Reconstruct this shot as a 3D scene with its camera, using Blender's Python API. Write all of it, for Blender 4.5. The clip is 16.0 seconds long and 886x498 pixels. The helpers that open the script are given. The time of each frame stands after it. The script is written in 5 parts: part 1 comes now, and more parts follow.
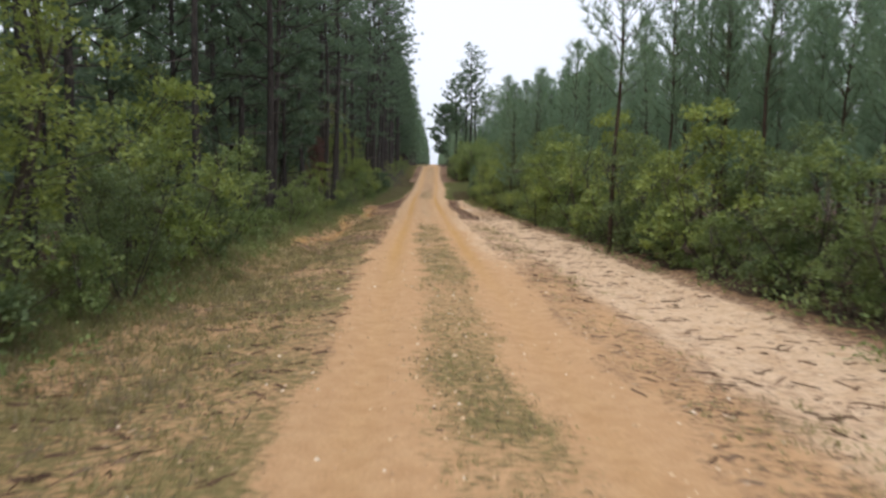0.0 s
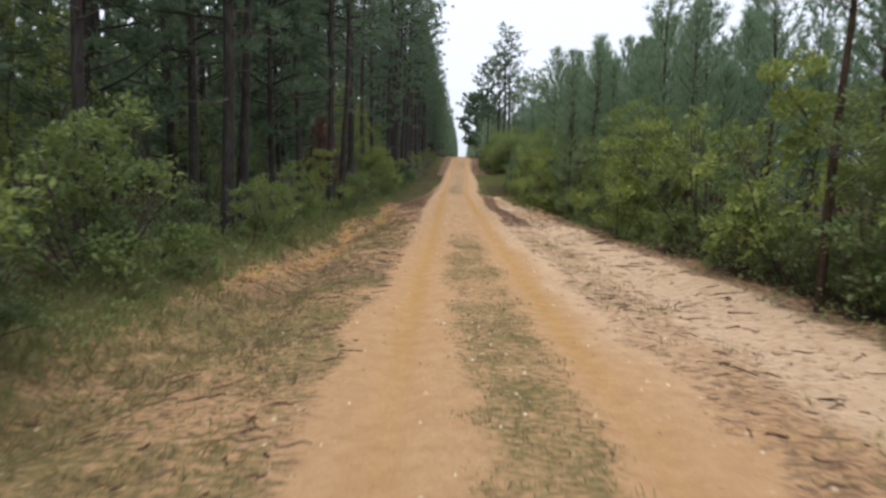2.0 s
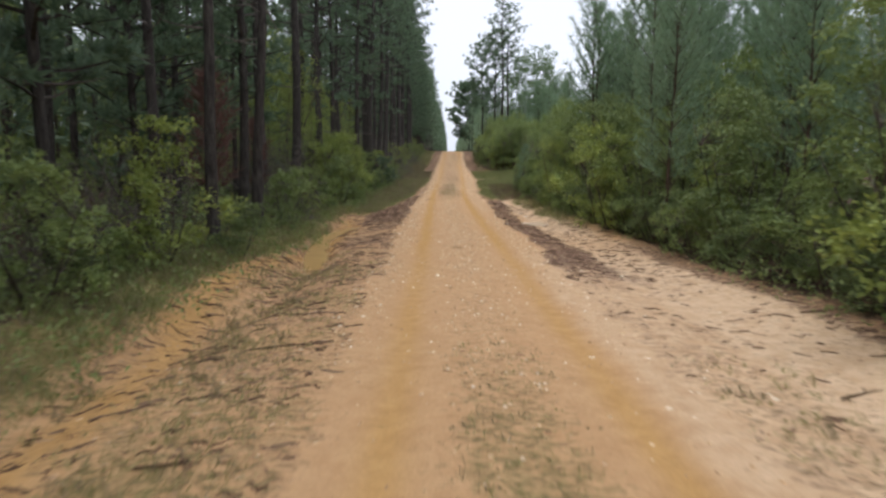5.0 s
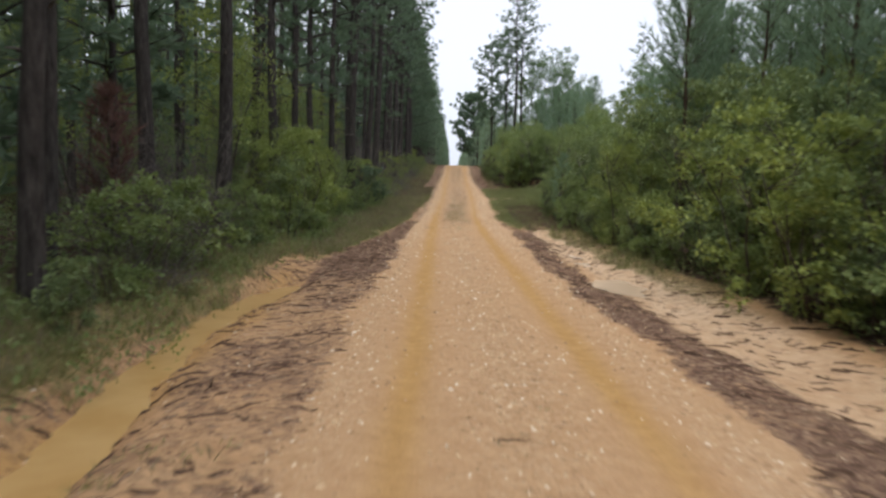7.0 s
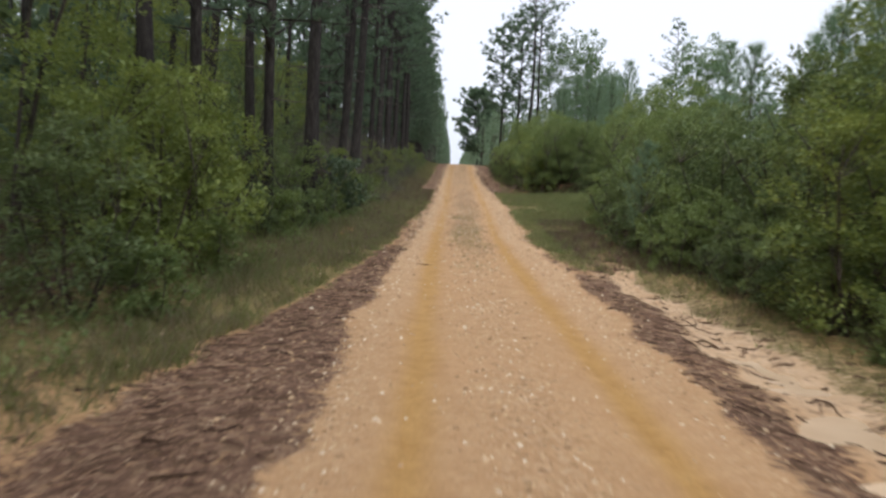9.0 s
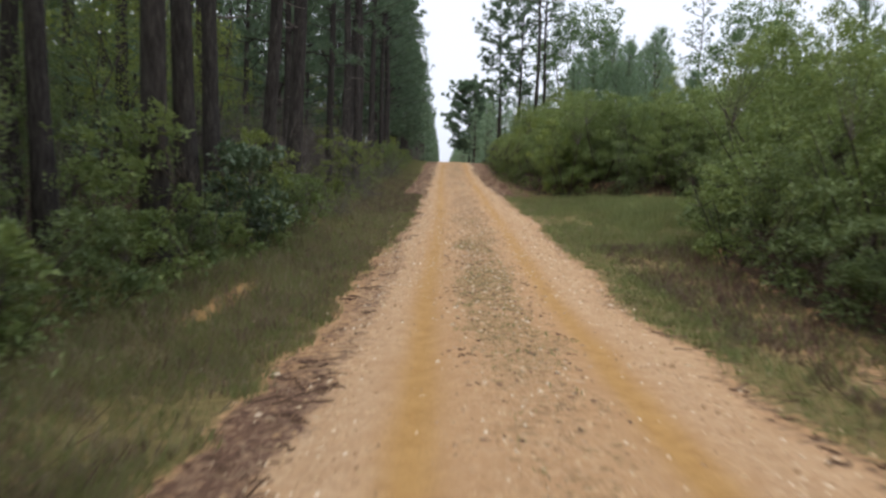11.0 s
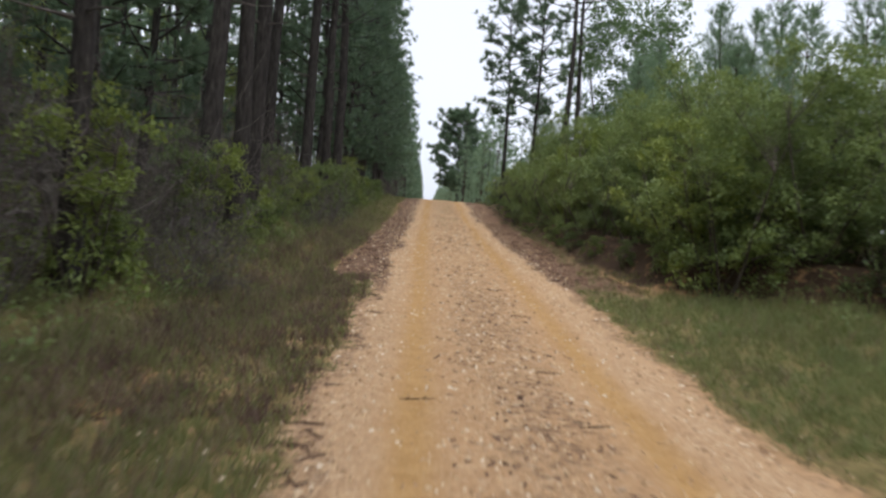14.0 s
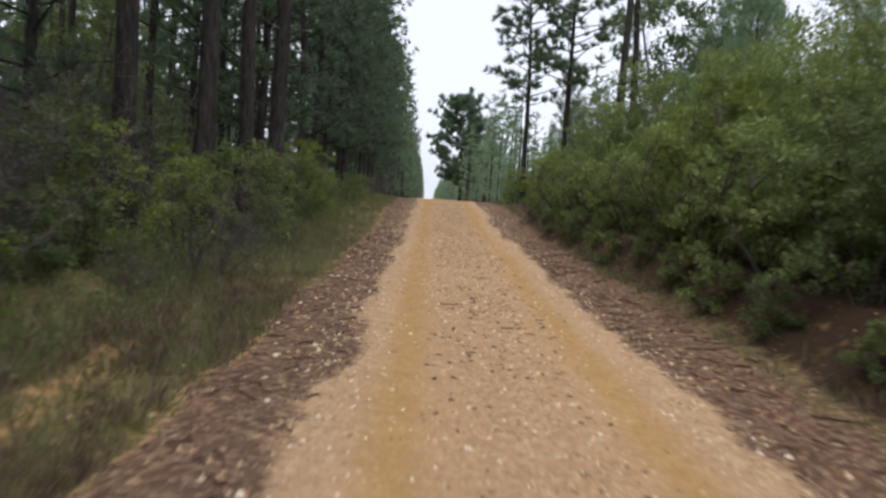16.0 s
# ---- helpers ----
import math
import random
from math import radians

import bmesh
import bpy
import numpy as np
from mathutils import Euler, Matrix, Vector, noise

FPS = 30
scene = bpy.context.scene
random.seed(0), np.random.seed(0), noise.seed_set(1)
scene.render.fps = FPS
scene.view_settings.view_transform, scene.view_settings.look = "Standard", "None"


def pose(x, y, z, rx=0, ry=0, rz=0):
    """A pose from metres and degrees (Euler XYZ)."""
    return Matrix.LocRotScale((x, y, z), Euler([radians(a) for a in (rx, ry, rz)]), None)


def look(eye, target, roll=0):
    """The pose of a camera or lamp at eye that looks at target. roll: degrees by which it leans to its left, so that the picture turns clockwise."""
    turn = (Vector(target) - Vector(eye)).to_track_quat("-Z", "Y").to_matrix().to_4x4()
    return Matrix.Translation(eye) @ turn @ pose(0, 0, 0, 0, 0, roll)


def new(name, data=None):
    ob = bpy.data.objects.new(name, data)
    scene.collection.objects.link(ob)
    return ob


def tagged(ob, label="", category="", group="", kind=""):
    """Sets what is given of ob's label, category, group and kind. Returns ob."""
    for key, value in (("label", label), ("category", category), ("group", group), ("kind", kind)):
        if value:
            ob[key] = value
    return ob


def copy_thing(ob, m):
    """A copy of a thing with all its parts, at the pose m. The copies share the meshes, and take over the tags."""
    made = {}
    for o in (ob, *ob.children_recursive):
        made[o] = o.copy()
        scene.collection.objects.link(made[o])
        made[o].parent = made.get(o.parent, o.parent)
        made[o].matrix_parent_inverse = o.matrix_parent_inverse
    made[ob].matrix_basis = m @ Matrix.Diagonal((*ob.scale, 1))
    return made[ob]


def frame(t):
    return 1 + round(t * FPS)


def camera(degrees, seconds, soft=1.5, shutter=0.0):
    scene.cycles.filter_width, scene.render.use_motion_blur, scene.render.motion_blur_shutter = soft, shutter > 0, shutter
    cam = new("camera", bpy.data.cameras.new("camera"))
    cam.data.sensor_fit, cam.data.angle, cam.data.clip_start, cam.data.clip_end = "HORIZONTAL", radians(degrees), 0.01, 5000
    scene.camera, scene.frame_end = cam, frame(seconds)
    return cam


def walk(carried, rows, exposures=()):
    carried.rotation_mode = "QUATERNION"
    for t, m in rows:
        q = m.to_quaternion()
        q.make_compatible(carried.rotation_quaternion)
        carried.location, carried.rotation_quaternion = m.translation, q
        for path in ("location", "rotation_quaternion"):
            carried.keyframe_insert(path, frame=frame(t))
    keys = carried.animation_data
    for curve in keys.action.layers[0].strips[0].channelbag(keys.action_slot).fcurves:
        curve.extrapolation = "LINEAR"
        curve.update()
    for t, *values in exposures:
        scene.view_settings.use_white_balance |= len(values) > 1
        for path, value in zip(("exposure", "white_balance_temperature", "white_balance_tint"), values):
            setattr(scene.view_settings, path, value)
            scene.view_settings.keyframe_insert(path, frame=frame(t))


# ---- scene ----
cam = camera(66.5, 16.0, 2.6, 0.4)
METRES, EYE, TILT, LEAN, TURN = 82.0, 1.78, -6.0, -1.0, -1.75
ROWS = [
    (0.0, 0.0, 0.0, 0.0, 0.0, 0.0, -0.0),
    (0.5, -0.001, 0.0243, 0.0027, 0.96, 0.42, -0.6),
    (1.0, -0.0023, 0.0491, 0.0052, 1.8, -0.12, -0.94),
    (1.5, -0.0037, 0.0746, 0.0077, 2.36, -0.13, -0.94),
    (2.0, -0.0051, 0.1003, 0.0105, 2.31, -0.64, -0.34),
    (2.5, -0.0062, 0.1265, 0.0131, 2.03, -0.61, 0.45),
    (3.0, -0.0071, 0.1529, 0.0157, 1.69, -0.5, 0.7),
    (3.5, -0.0081, 0.1779, 0.0181, 1.62, -0.55, 0.66),
    (4.0, -0.0092, 0.2048, 0.0208, 1.92, -1.02, 0.92),
    (6.5, -0.0157, 0.3597, 0.0355, 0.67, -0.24, -0.21),
    (7.0, -0.0171, 0.3921, 0.0391, 1.48, 0.37, -0.76),
    (7.5, -0.0186, 0.4243, 0.0424, 0.96, 0.02, -1.19),
    (8.0, -0.0198, 0.4564, 0.046, 0.65, -0.13, -1.73),
    (8.5, -0.0213, 0.4909, 0.0496, 1.01, 0.28, -2.17),
    (9.0, -0.0228, 0.5231, 0.0531, 1.31, 0.43, -2.25),
    (11.5, -0.0282, 0.6894, 0.0717, 0.21, 0.57, -0.48),
    (12.0, -0.0288, 0.7254, 0.0766, -0.44, 0.85, -0.65),
    (12.5, -0.0295, 0.7604, 0.0807, -0.61, 1.53, -1.96),
    (13.0, -0.0301, 0.7949, 0.0854, -1.42, 2.28, -2.79),
    (13.5, -0.03, 0.8295, 0.0909, -1.36, 2.94, -2.71),
    (14.0, -0.0302, 0.8635, 0.0963, -1.18, 3.74, -3.27),
    (14.5, -0.0309, 0.8965, 0.1017, -1.24, 3.67, -4.24),
    (15.0, -0.0311, 0.9288, 0.1068, -1.74, 3.3, -4.72),
    (15.5, -0.0308, 0.9605, 0.1124, -1.33, 4.1, -3.6),
    (16.0, -0.0307, 0.9921, 0.1179, -0.97, 3.17, -2.5),
]
walk(cam, [(t, pose(0, 0, EYE, TILT, LEAN, TURN) @ pose(METRES * x, METRES * y, METRES * z, 90 + pitch, roll, yaw)) for t, x, y, z, yaw, pitch, roll in ROWS],
     [(0.0, 0.18), (9.0, 0.19), (12.0, 0.20), (16.0, 0.12)])

# ---------------------------------------------------------------- overcast daylight
SUN_EL, SUN_AZ = 68.0, 200.0
world = bpy.data.worlds.new("overcast_sky")
scene.world = world
world.use_nodes = True
wn = world.node_tree
wn.nodes.clear()
w_out = wn.nodes.new("ShaderNodeOutputWorld")
w_bg = wn.nodes.new("ShaderNodeBackground")
w_sky = wn.nodes.new("ShaderNodeTexSky")
w_hsv = wn.nodes.new("ShaderNodeHueSaturation")
w_sky.sky_type = "NISHITA"
w_sky.sun_disc = False
w_sky.sun_elevation = radians(SUN_EL)
w_sky.sun_rotation = radians(SUN_AZ)
w_sky.air_density, w_sky.dust_density, w_sky.ozone_density = 1.0, 6.0, 1.0
w_hsv.inputs["Saturation"].default_value = 0.35
w_mix = wn.nodes.new("ShaderNodeMix")
w_mix.data_type = "RGBA"
w_mix.inputs[0].default_value = 0.6
w_mix.inputs[7].default_value = (9.0, 9.6, 11.2, 1.0)
w_bg.inputs["Strength"].default_value = 0.135
wn.links.new(w_sky.outputs["Color"], w_hsv.inputs["Color"])
wn.links.new(w_hsv.outputs["Color"], w_mix.inputs[6])
wn.links.new(w_mix.outputs[2], w_bg.inputs["Color"])
wn.links.new(w_bg.outputs["Background"], w_out.inputs["Surface"])

sun_data = bpy.data.lights.new("sun", "SUN")
sun_data.energy, sun_data.angle, sun_data.color = 1.1, radians(60), (1.0, 0.97, 0.92)
sun = new("sun", sun_data)
az, el = radians(SUN_AZ), radians(SUN_EL)
sun.matrix_basis = look(Vector((math.sin(az) * math.cos(el), math.cos(az) * math.cos(el), math.sin(el))) * 60, (0, 0, 0))

# ---------------------------------------------------------------- node helpers and materials
def material(name, rough=0.8, spec=0.3):
    m = bpy.data.materials.new(name)
    m.use_nodes = True
    b = m.node_tree.nodes["Principled BSDF"]
    b.inputs["Roughness"].default_value = rough
    b.inputs["Specular IOR Level"].default_value = spec
    return m, m.node_tree, b


def node(nt, kind, **values):
    n = nt.nodes.new(kind)
    for k, v in values.items():
        n.inputs[k.replace("_", " ")].default_value = v
    return n


def noise_tex(nt, scale, detail=4.0, rough=0.6, stretch=None, space="Object"):
    tc = nt.nodes.new("ShaderNodeTexCoord")
    mp = nt.nodes.new("ShaderNodeMapping")
    if stretch:
        mp.inputs["Scale"].default_value = stretch
    n = node(nt, "ShaderNodeTexNoise", Scale=scale, Detail=detail, Roughness=rough)
    nt.links.new(tc.outputs[space], mp.inputs["Vector"])
    nt.links.new(mp.outputs["Vector"], n.inputs["Vector"])
    return n.outputs["Fac"]


def ramp(nt, fac, stops):
    r = nt.nodes.new("ShaderNodeValToRGB")
    while len(r.color_ramp.elements) < len(stops):
        r.color_ramp.elements.new(0.5)
    for e, (p, c) in zip(r.color_ramp.elements, stops):
        e.position, e.color = p, (*c, 1.0) if len(c) == 3 else c
    nt.links.new(fac, r.inputs["Fac"])
    return r.outputs["Color"]


def colour_mix(nt, fac, a, b, mode="MIX"):
    """Colour mix by explicit socket numbers: 0 factor, 6 A, 7 B, out 2."""
    n = nt.nodes.new("ShaderNodeMix")
    n.data_type, n.blend_type = "RGBA", mode
    for s, v in ((n.inputs[0], fac), (n.inputs[6], a), (n.inputs[7], b)):
        if isinstance(v, (int, float)):
            s.default_value = v
        elif isinstance(v, tuple):
            s.default_value = (*v, 1.0)
        else:
            nt.links.new(v, s)
    return n.outputs[2]


def maths(nt, op, a, b=0.0, clamp=False):
    n = nt.nodes.new("ShaderNodeMath")
    n.operation, n.use_clamp = op, clamp
    for s, v in zip(n.inputs, (a, b)):
        if isinstance(v, (int, float)):
            s.default_value = v
        else:
            nt.links.new(v, s)
    return n.outputs[0]


def bump(nt, bsdf, height, strength, distance):
    n = node(nt, "ShaderNodeBump", Strength=strength, Distance=distance)
    nt.links.new(height, n.inputs["Height"])
    nt.links.new(n.outputs["Normal"], bsdf.inputs["Normal"])


def ground_material():
    m, nt, b = material("sandy_ground", 0.95, 0.15)
    z1 = nt.nodes.new("ShaderNodeVertexColor"); z1.layer_name = "zones_a"
    z2 = nt.nodes.new("ShaderNodeVertexColor"); z2.layer_name = "zones_b"
    s1 = nt.nodes.new("ShaderNodeSeparateColor"); nt.links.new(z1.outputs["Color"], s1.inputs["Color"])
    s2 = nt.nodes.new("ShaderNodeSeparateColor"); nt.links.new(z2.outputs["Color"], s2.inputs["Color"])
    grass, litter, ochre = s1.outputs["Red"], s1.outputs["Green"], s1.outputs["Blue"]
    pale, floor, gravel = s2.outputs["Red"], s2.outputs["Green"], s2.outputs["Blue"]
    fine = noise_tex(nt, 38.0, 6.0, 0.7)
    mid = noise_tex(nt, 5.0, 5.0, 0.65)
    wide = noise_tex(nt, 0.7, 3.0, 0.5)
    dash = noise_tex(nt, 9.0, 4.0, 0.6, (1.0, 2.6, 1.0))
    dash2 = maths(nt, "ADD", maths(nt, "MULTIPLY", noise_tex(nt, 11.0, 5.0, 0.65, (1.0, 2.4, 1.0)), 0.65), maths(nt, "MULTIPLY", fine, 0.35))
    grit = node(nt, "ShaderNodeTexVoronoi", Scale=26.0)
    tc = nt.nodes.new("ShaderNodeTexCoord")
    nt.links.new(tc.outputs["Object"], grit.inputs["Vector"])
    sand = ramp(nt, mid, [(0.3, SAND_A), (0.7, SAND_B)])
    sand = colour_mix(nt, maths(nt, "MULTIPLY", wide, 0.6), sand, SAND_C)
    sand = colour_mix(nt, pale, sand, ramp(nt, mid, [(0.3, PALE_A), (0.7, PALE_B)]))
    sand = colour_mix(nt, ochre, sand, ramp(nt, mid, [(0.3, OCHRE_A), (0.7, OCHRE_B)]))
    stones = ramp(nt, grit.outputs["Color"], [(0.0, (0.36, 0.22, 0.12)), (0.6, (0.60, 0.39, 0.22)), (1.0, (0.74, 0.58, 0.41))])
    sand = colour_mix(nt, maths(nt, "MULTIPLY", gravel, 0.5), sand, stones)

    def patchy(mask, tex, gain=2.0):
        v = maths(nt, "ADD", mask, maths(nt, "MULTIPLY", maths(nt, "SUBTRACT", tex, 0.5), 2.2))
        return maths(nt, "MULTIPLY", maths(nt, "SUBTRACT", v, 0.35), gain, True)

    lit = ramp(nt, dash2, [(0.37, LITTER_A), (0.50, LITTER_B), (0.63, LITTER_C)])
    col = colour_mix(nt, maths(nt, "MULTIPLY", patchy(litter, dash), 0.92), sand, lit)
    soil = ramp(nt, dash2, [(0.36, SOIL_A), (0.66, SOIL_B)])
    col = colour_mix(nt, maths(nt, "MULTIPLY", patchy(maths(nt, "MULTIPLY", grass, maths(nt, "ADD", 0.7, maths(nt, "MULTIPLY", grass, 0.5))), dash), 0.95), col, soil)
    duff = ramp(nt, fine, [(0.3, (0.034, 0.023, 0.015)), (0.6, (0.078, 0.050, 0.032)), (0.8, (0.13, 0.085, 0.054))])
    col = colour_mix(nt, patchy(floor, mid), col, duff)
    col = colour_mix(nt, 0.35, col, ramp(nt, fine, [(0.3, (0.45, 0.45, 0.45)), (0.7, (1.2, 1.2, 1.2))]), "MULTIPLY")
    nt.links.new(col, b.inputs["Base Color"])
    rel = maths(nt, "ADD", maths(nt, "MULTIPLY", mid, 1.0), maths(nt, "MULTIPLY", fine, 0.5))
    rel = maths(nt, "ADD", rel, maths(nt, "MULTIPLY", maths(nt, "MULTIPLY", grit.outputs["Distance"], gravel), -0.8))
    bump(nt, b, rel, 0.7, 0.05)
    return m


SAND_A, SAND_B, SAND_C = (0.45, 0.268, 0.132), (0.60, 0.388, 0.210), (0.545, 0.312, 0.160)
PALE_A, PALE_B = (0.56, 0.38, 0.235), (0.74, 0.56, 0.39)
OCHRE_A, OCHRE_B = (0.43, 0.24, 0.082), (0.56, 0.335, 0.13)
LITTER_A, LITTER_B, LITTER_C = (0.042, 0.024, 0.019), (0.128, 0.070, 0.052), (0.44, 0.30, 0.19)
SOIL_A, SOIL_B = (0.075, 0.066, 0.024), (0.310, 0.250, 0.105)
GROUND = ground_material()


def bark_material(name, dark, light, scale=6.0):
    m, nt, b = material(name, 0.95, 0.1)
    plates = noise_tex(nt, scale, 5.0, 0.7, (2.2, 2.2, 0.45))
    patch = noise_tex(nt, 1.1, 2.0)
    col = ramp(nt, plates, [(0.35, dark), (0.52, tuple((a + c) / 2 for a, c in zip(dark, light))), (0.66, light), (0.76, tuple(2.4 * c for c in light))])
    col = colour_mix(nt, maths(nt, "MULTIPLY", patch, 0.5), col, dark)
    nt.links.new(col, b.inputs["Base Color"])
    bump(nt, b, plates, 1.0, 0.04)
    return m


def leaf_material(name, low, high, through_light=0.35, rough=0.55, spec=0.3):
    low, high = ((1.2 * c[0], 1.2 * c[1], 1.45 * c[2] + 0.012) for c in (low, high))
    m, nt, b = material(name, rough, spec)
    geo = nt.nodes.new("ShaderNodeNewGeometry")
    info = nt.nodes.new("ShaderNodeObjectInfo")
    v = maths(nt, "ADD", maths(nt, "MULTIPLY", geo.outputs["Random Per Island"], 0.5), maths(nt, "MULTIPLY", info.outputs["Random"], 0.25))
    spray = maths(nt, "MULTIPLY", maths(nt, "SUBTRACT", noise_tex(nt, 1.3, 2.0), 0.35), 1.1)
    v = maths(nt, "ADD", v, spray, True)
    col = ramp(nt, v, [(0.0, low), (0.75, tuple((a + c) / 2 for a, c in zip(low, high))), (1.0, high)])
    nt.links.new(col, b.inputs["Base Color"])
    tr = nt.nodes.new("ShaderNodeBsdfTranslucent")
    nt.links.new(colour_mix(nt, 0.5, col, (high[0] * 1.15, high[1] * 1.15, high[2] * 0.9)), tr.inputs["Color"])
    ms = nt.nodes.new("ShaderNodeMixShader")
    ms.inputs[0].default_value = through_light
    out = nt.nodes["Material Output"]
    nt.links.new(b.outputs[0], ms.inputs[1])
    nt.links.new(tr.outputs[0], ms.inputs[2])
    nt.links.new(ms.outputs[0], out.inputs["Surface"])
    return m


BARK_PINE = bark_material("pine_bark", (0.026, 0.023, 0.021), (0.112, 0.100, 0.090), 7.0)
BARK_YOUNG = bark_material("young_pine_bark", (0.035, 0.026, 0.02), (0.15, 0.105, 0.075), 14.0)
BARK_OAK = bark_material("oak_bark", (0.05, 0.042, 0.034), (0.20, 0.17, 0.14), 12.0)
TWIG_GREY = bark_material("dead_twig_bark", (0.105, 0.092, 0.083), (0.30, 0.26, 0.235), 20.0)
STICK_BARK = bark_material("fallen_bark", (0.05, 0.03, 0.02), (0.22, 0.14, 0.09), 18.0)
NEEDLE_TALL = leaf_material("longleaf_needles", (0.064, 0.105, 0.050), (0.155, 0.215, 0.100), 0.38)
NEEDLE_YOUNG = leaf_material("young_pine_needles", (0.106, 0.168, 0.084), (0.222, 0.305, 0.150), 0.46)
LEAF_DARK = leaf_material("dark_green_leaves", (0.070, 0.107, 0.034), (0.215, 0.265, 0.080), 0.36)
LEAF_GREEN = leaf_material("green_leaves", (0.084, 0.128, 0.033), (0.270, 0.325, 0.088), 0.36)
LEAF_OAK = leaf_material("oak_leaves", (0.085, 0.140, 0.048), (0.185, 0.260, 0.095), 0.42)
LEAF_BRIGHT = leaf_material("yellow_green_leaves", (0.095, 0.140, 0.026), (0.310, 0.355, 0.074), 0.36)
LEAF_GLOSSY = leaf_material("glossy_magnolia_leaves", (0.052, 0.094, 0.034), (0.170, 0.215, 0.095), 0.2, 0.24, 0.6)
GRASS_OLIVE = leaf_material("worn_olive_grass", (0.170, 0.158, 0.050), (0.400, 0.350, 0.140), 0.35)
NEEDLE_DEAD = leaf_material("dead_brown_needles", (0.085, 0.045, 0.028), (0.200, 0.112, 0.066), 0.3)
GRASS_DRY = leaf_material("dry_grass_blades", (0.12, 0.10, 0.045), (0.34, 0.28, 0.14), 0.4)


def grass_material(name, low, high, dead, amount):
    """Blades with straw and brown patches among the green."""
    m = leaf_material(name, low, high, 0.42)
    nt = m.node_tree
    b = nt.nodes["Principled BSDF"]
    col = b.inputs["Base Color"].links[0].from_socket
    where = ramp(nt, noise_tex(nt, 0.9, 4.0, 0.65), [(0.46, (0.0, 0.0, 0.0)), (0.60, (amount, amount, amount))])
    nt.links.new(colour_mix(nt, where, col, dead), b.inputs["Base Color"])
    return m


GRASS_GREEN = grass_material("verge_grass_blades", (0.085, 0.108, 0.028), (0.270, 0.280, 0.090), (0.170, 0.120, 0.060), 0.28)
GRASS_MEADOW = grass_material("meadow_grass_blades", (0.100, 0.140, 0.038), (0.290, 0.310, 0.105), (0.230, 0.190, 0.090), 0.35)
GRASS_BROWN = leaf_material("dead_brown_weeds", (0.070, 0.044, 0.026), (0.200, 0.130, 0.075), 0.3)


def pebble_material():
    m, nt, b = material("pebbles", 0.9, 0.2)
    geo = nt.nodes.new("ShaderNodeNewGeometry")
    col = ramp(nt, geo.outputs["Random Per Island"], [(0.0, (0.33, 0.21, 0.12)), (0.3, (0.50, 0.33, 0.19)), (0.7, (0.64, 0.46, 0.28)), (1.0, (0.82, 0.70, 0.54))])
    nt.links.new(col, b.inputs["Base Color"])
    return m


def litter_material():
    m, nt, b = material("leaf_litter", 0.9, 0.15)
    geo = nt.nodes.new("ShaderNodeNewGeometry")
    col = ramp(nt, geo.outputs["Random Per Island"], [(0.0, (0.060, 0.036, 0.027)), (0.55, (0.165, 0.096, 0.066)), (0.8, (0.34, 0.23, 0.15)), (1.0, (0.58, 0.44, 0.30))])
    nt.links.new(col, b.inputs["Base Color"])
    return m


def water_material(name, low, high):
    m, nt, b = material(name, 0.28, 0.25)
    t = noise_tex(nt, 1.6, 3.0)
    nt.links.new(ramp(nt, t, [(0.3, low), (0.7, high)]), b.inputs["Base Color"])
    bump(nt, b, noise_tex(nt, 5.0, 2.0), 0.06, 0.02)
    return m


def drift_material():
    m, nt, b = material("needle_drift", 0.95, 0.1)
    geo = nt.nodes.new("ShaderNodeNewGeometry")
    col = ramp(nt, geo.outputs["Random Per Island"], [(0.0, (0.060, 0.036, 0.025)), (0.6, (0.140, 0.086, 0.056)), (1.0, (0.260, 0.175, 0.115))])
    grain = ramp(nt, noise_tex(nt, 60.0, 3.0), [(0.3, (0.6, 0.6, 0.6)), (0.7, (1.2, 1.2, 1.2))])
    nt.links.new(colour_mix(nt, 0.8, col, grain, "MULTIPLY"), b.inputs["Base Color"])
    return m


PEBBLE, LITTER, DRIFT = pebble_material(), litter_material(), drift_material()
WATER_OCHRE = water_material("muddy_ochre_water", (0.40, 0.235, 0.080), (0.50, 0.325, 0.135))
# sand-toned water; the sky's reflection is put into the pale base colour
WATER_PALE = water_material("sky_pale_water", (0.52, 0.37, 0.235), (0.64, 0.48, 0.33))

# ---------------------------------------------------------------- the lie of the land
PROFILE_Y = [-400, -20, 0, 10, 17, 30, 43, 57, 63, 66, 71, 76.7, 82, 87, 90, 95, 100, 105, 110, 115, 120, 130, 160, 250, 420, 700, 2500]
PROFILE_Z = [-1.0, 0.05, 0, -0.02, -0.07, -0.2, -0.19, -0.10, 0.02, 0.11, 0.40, 0.70, 1.07, 1.43, 1.62, 1.95, 2.27, 2.65, 3.2, 3.6, 3.78, 3.8, 4.4, 6.4, 10.0, 9.0, 9.0]
ROAD_Y = [-400, 0, 16, 38, 50, 60, 66, 71, 78, 87, 94, 103, 115, 160, 420, 2500]
ROAD_X = [0.5, 0.50, 0.25, 0.25, 0.20, 0.22, 0.36, 0.58, 0.72, 0.80, 0.97, 1.16, 1.5, 2.4, 6.6, 40]


def smooth_table(ys, vs, width=3.0):
    fine = np.arange(-60, 460, 0.5)
    v = np.interp(fine, ys, vs)
    k = np.exp(-0.5 * (np.arange(-20, 21) * 0.5 / width) ** 2)
    k /= k.sum()
    sm = np.convolve(np.pad(v, 20, mode="edge"), k, "valid")

    def f(y):
        y = np.asarray(y, float)
        return np.where((y < -50) | (y > 440), np.interp(y, ys, vs), np.interp(y, fine, sm))
    return f


road_z = smooth_table(PROFILE_Y, PROFILE_Z)
road_x = smooth_table(ROAD_Y, ROAD_X)


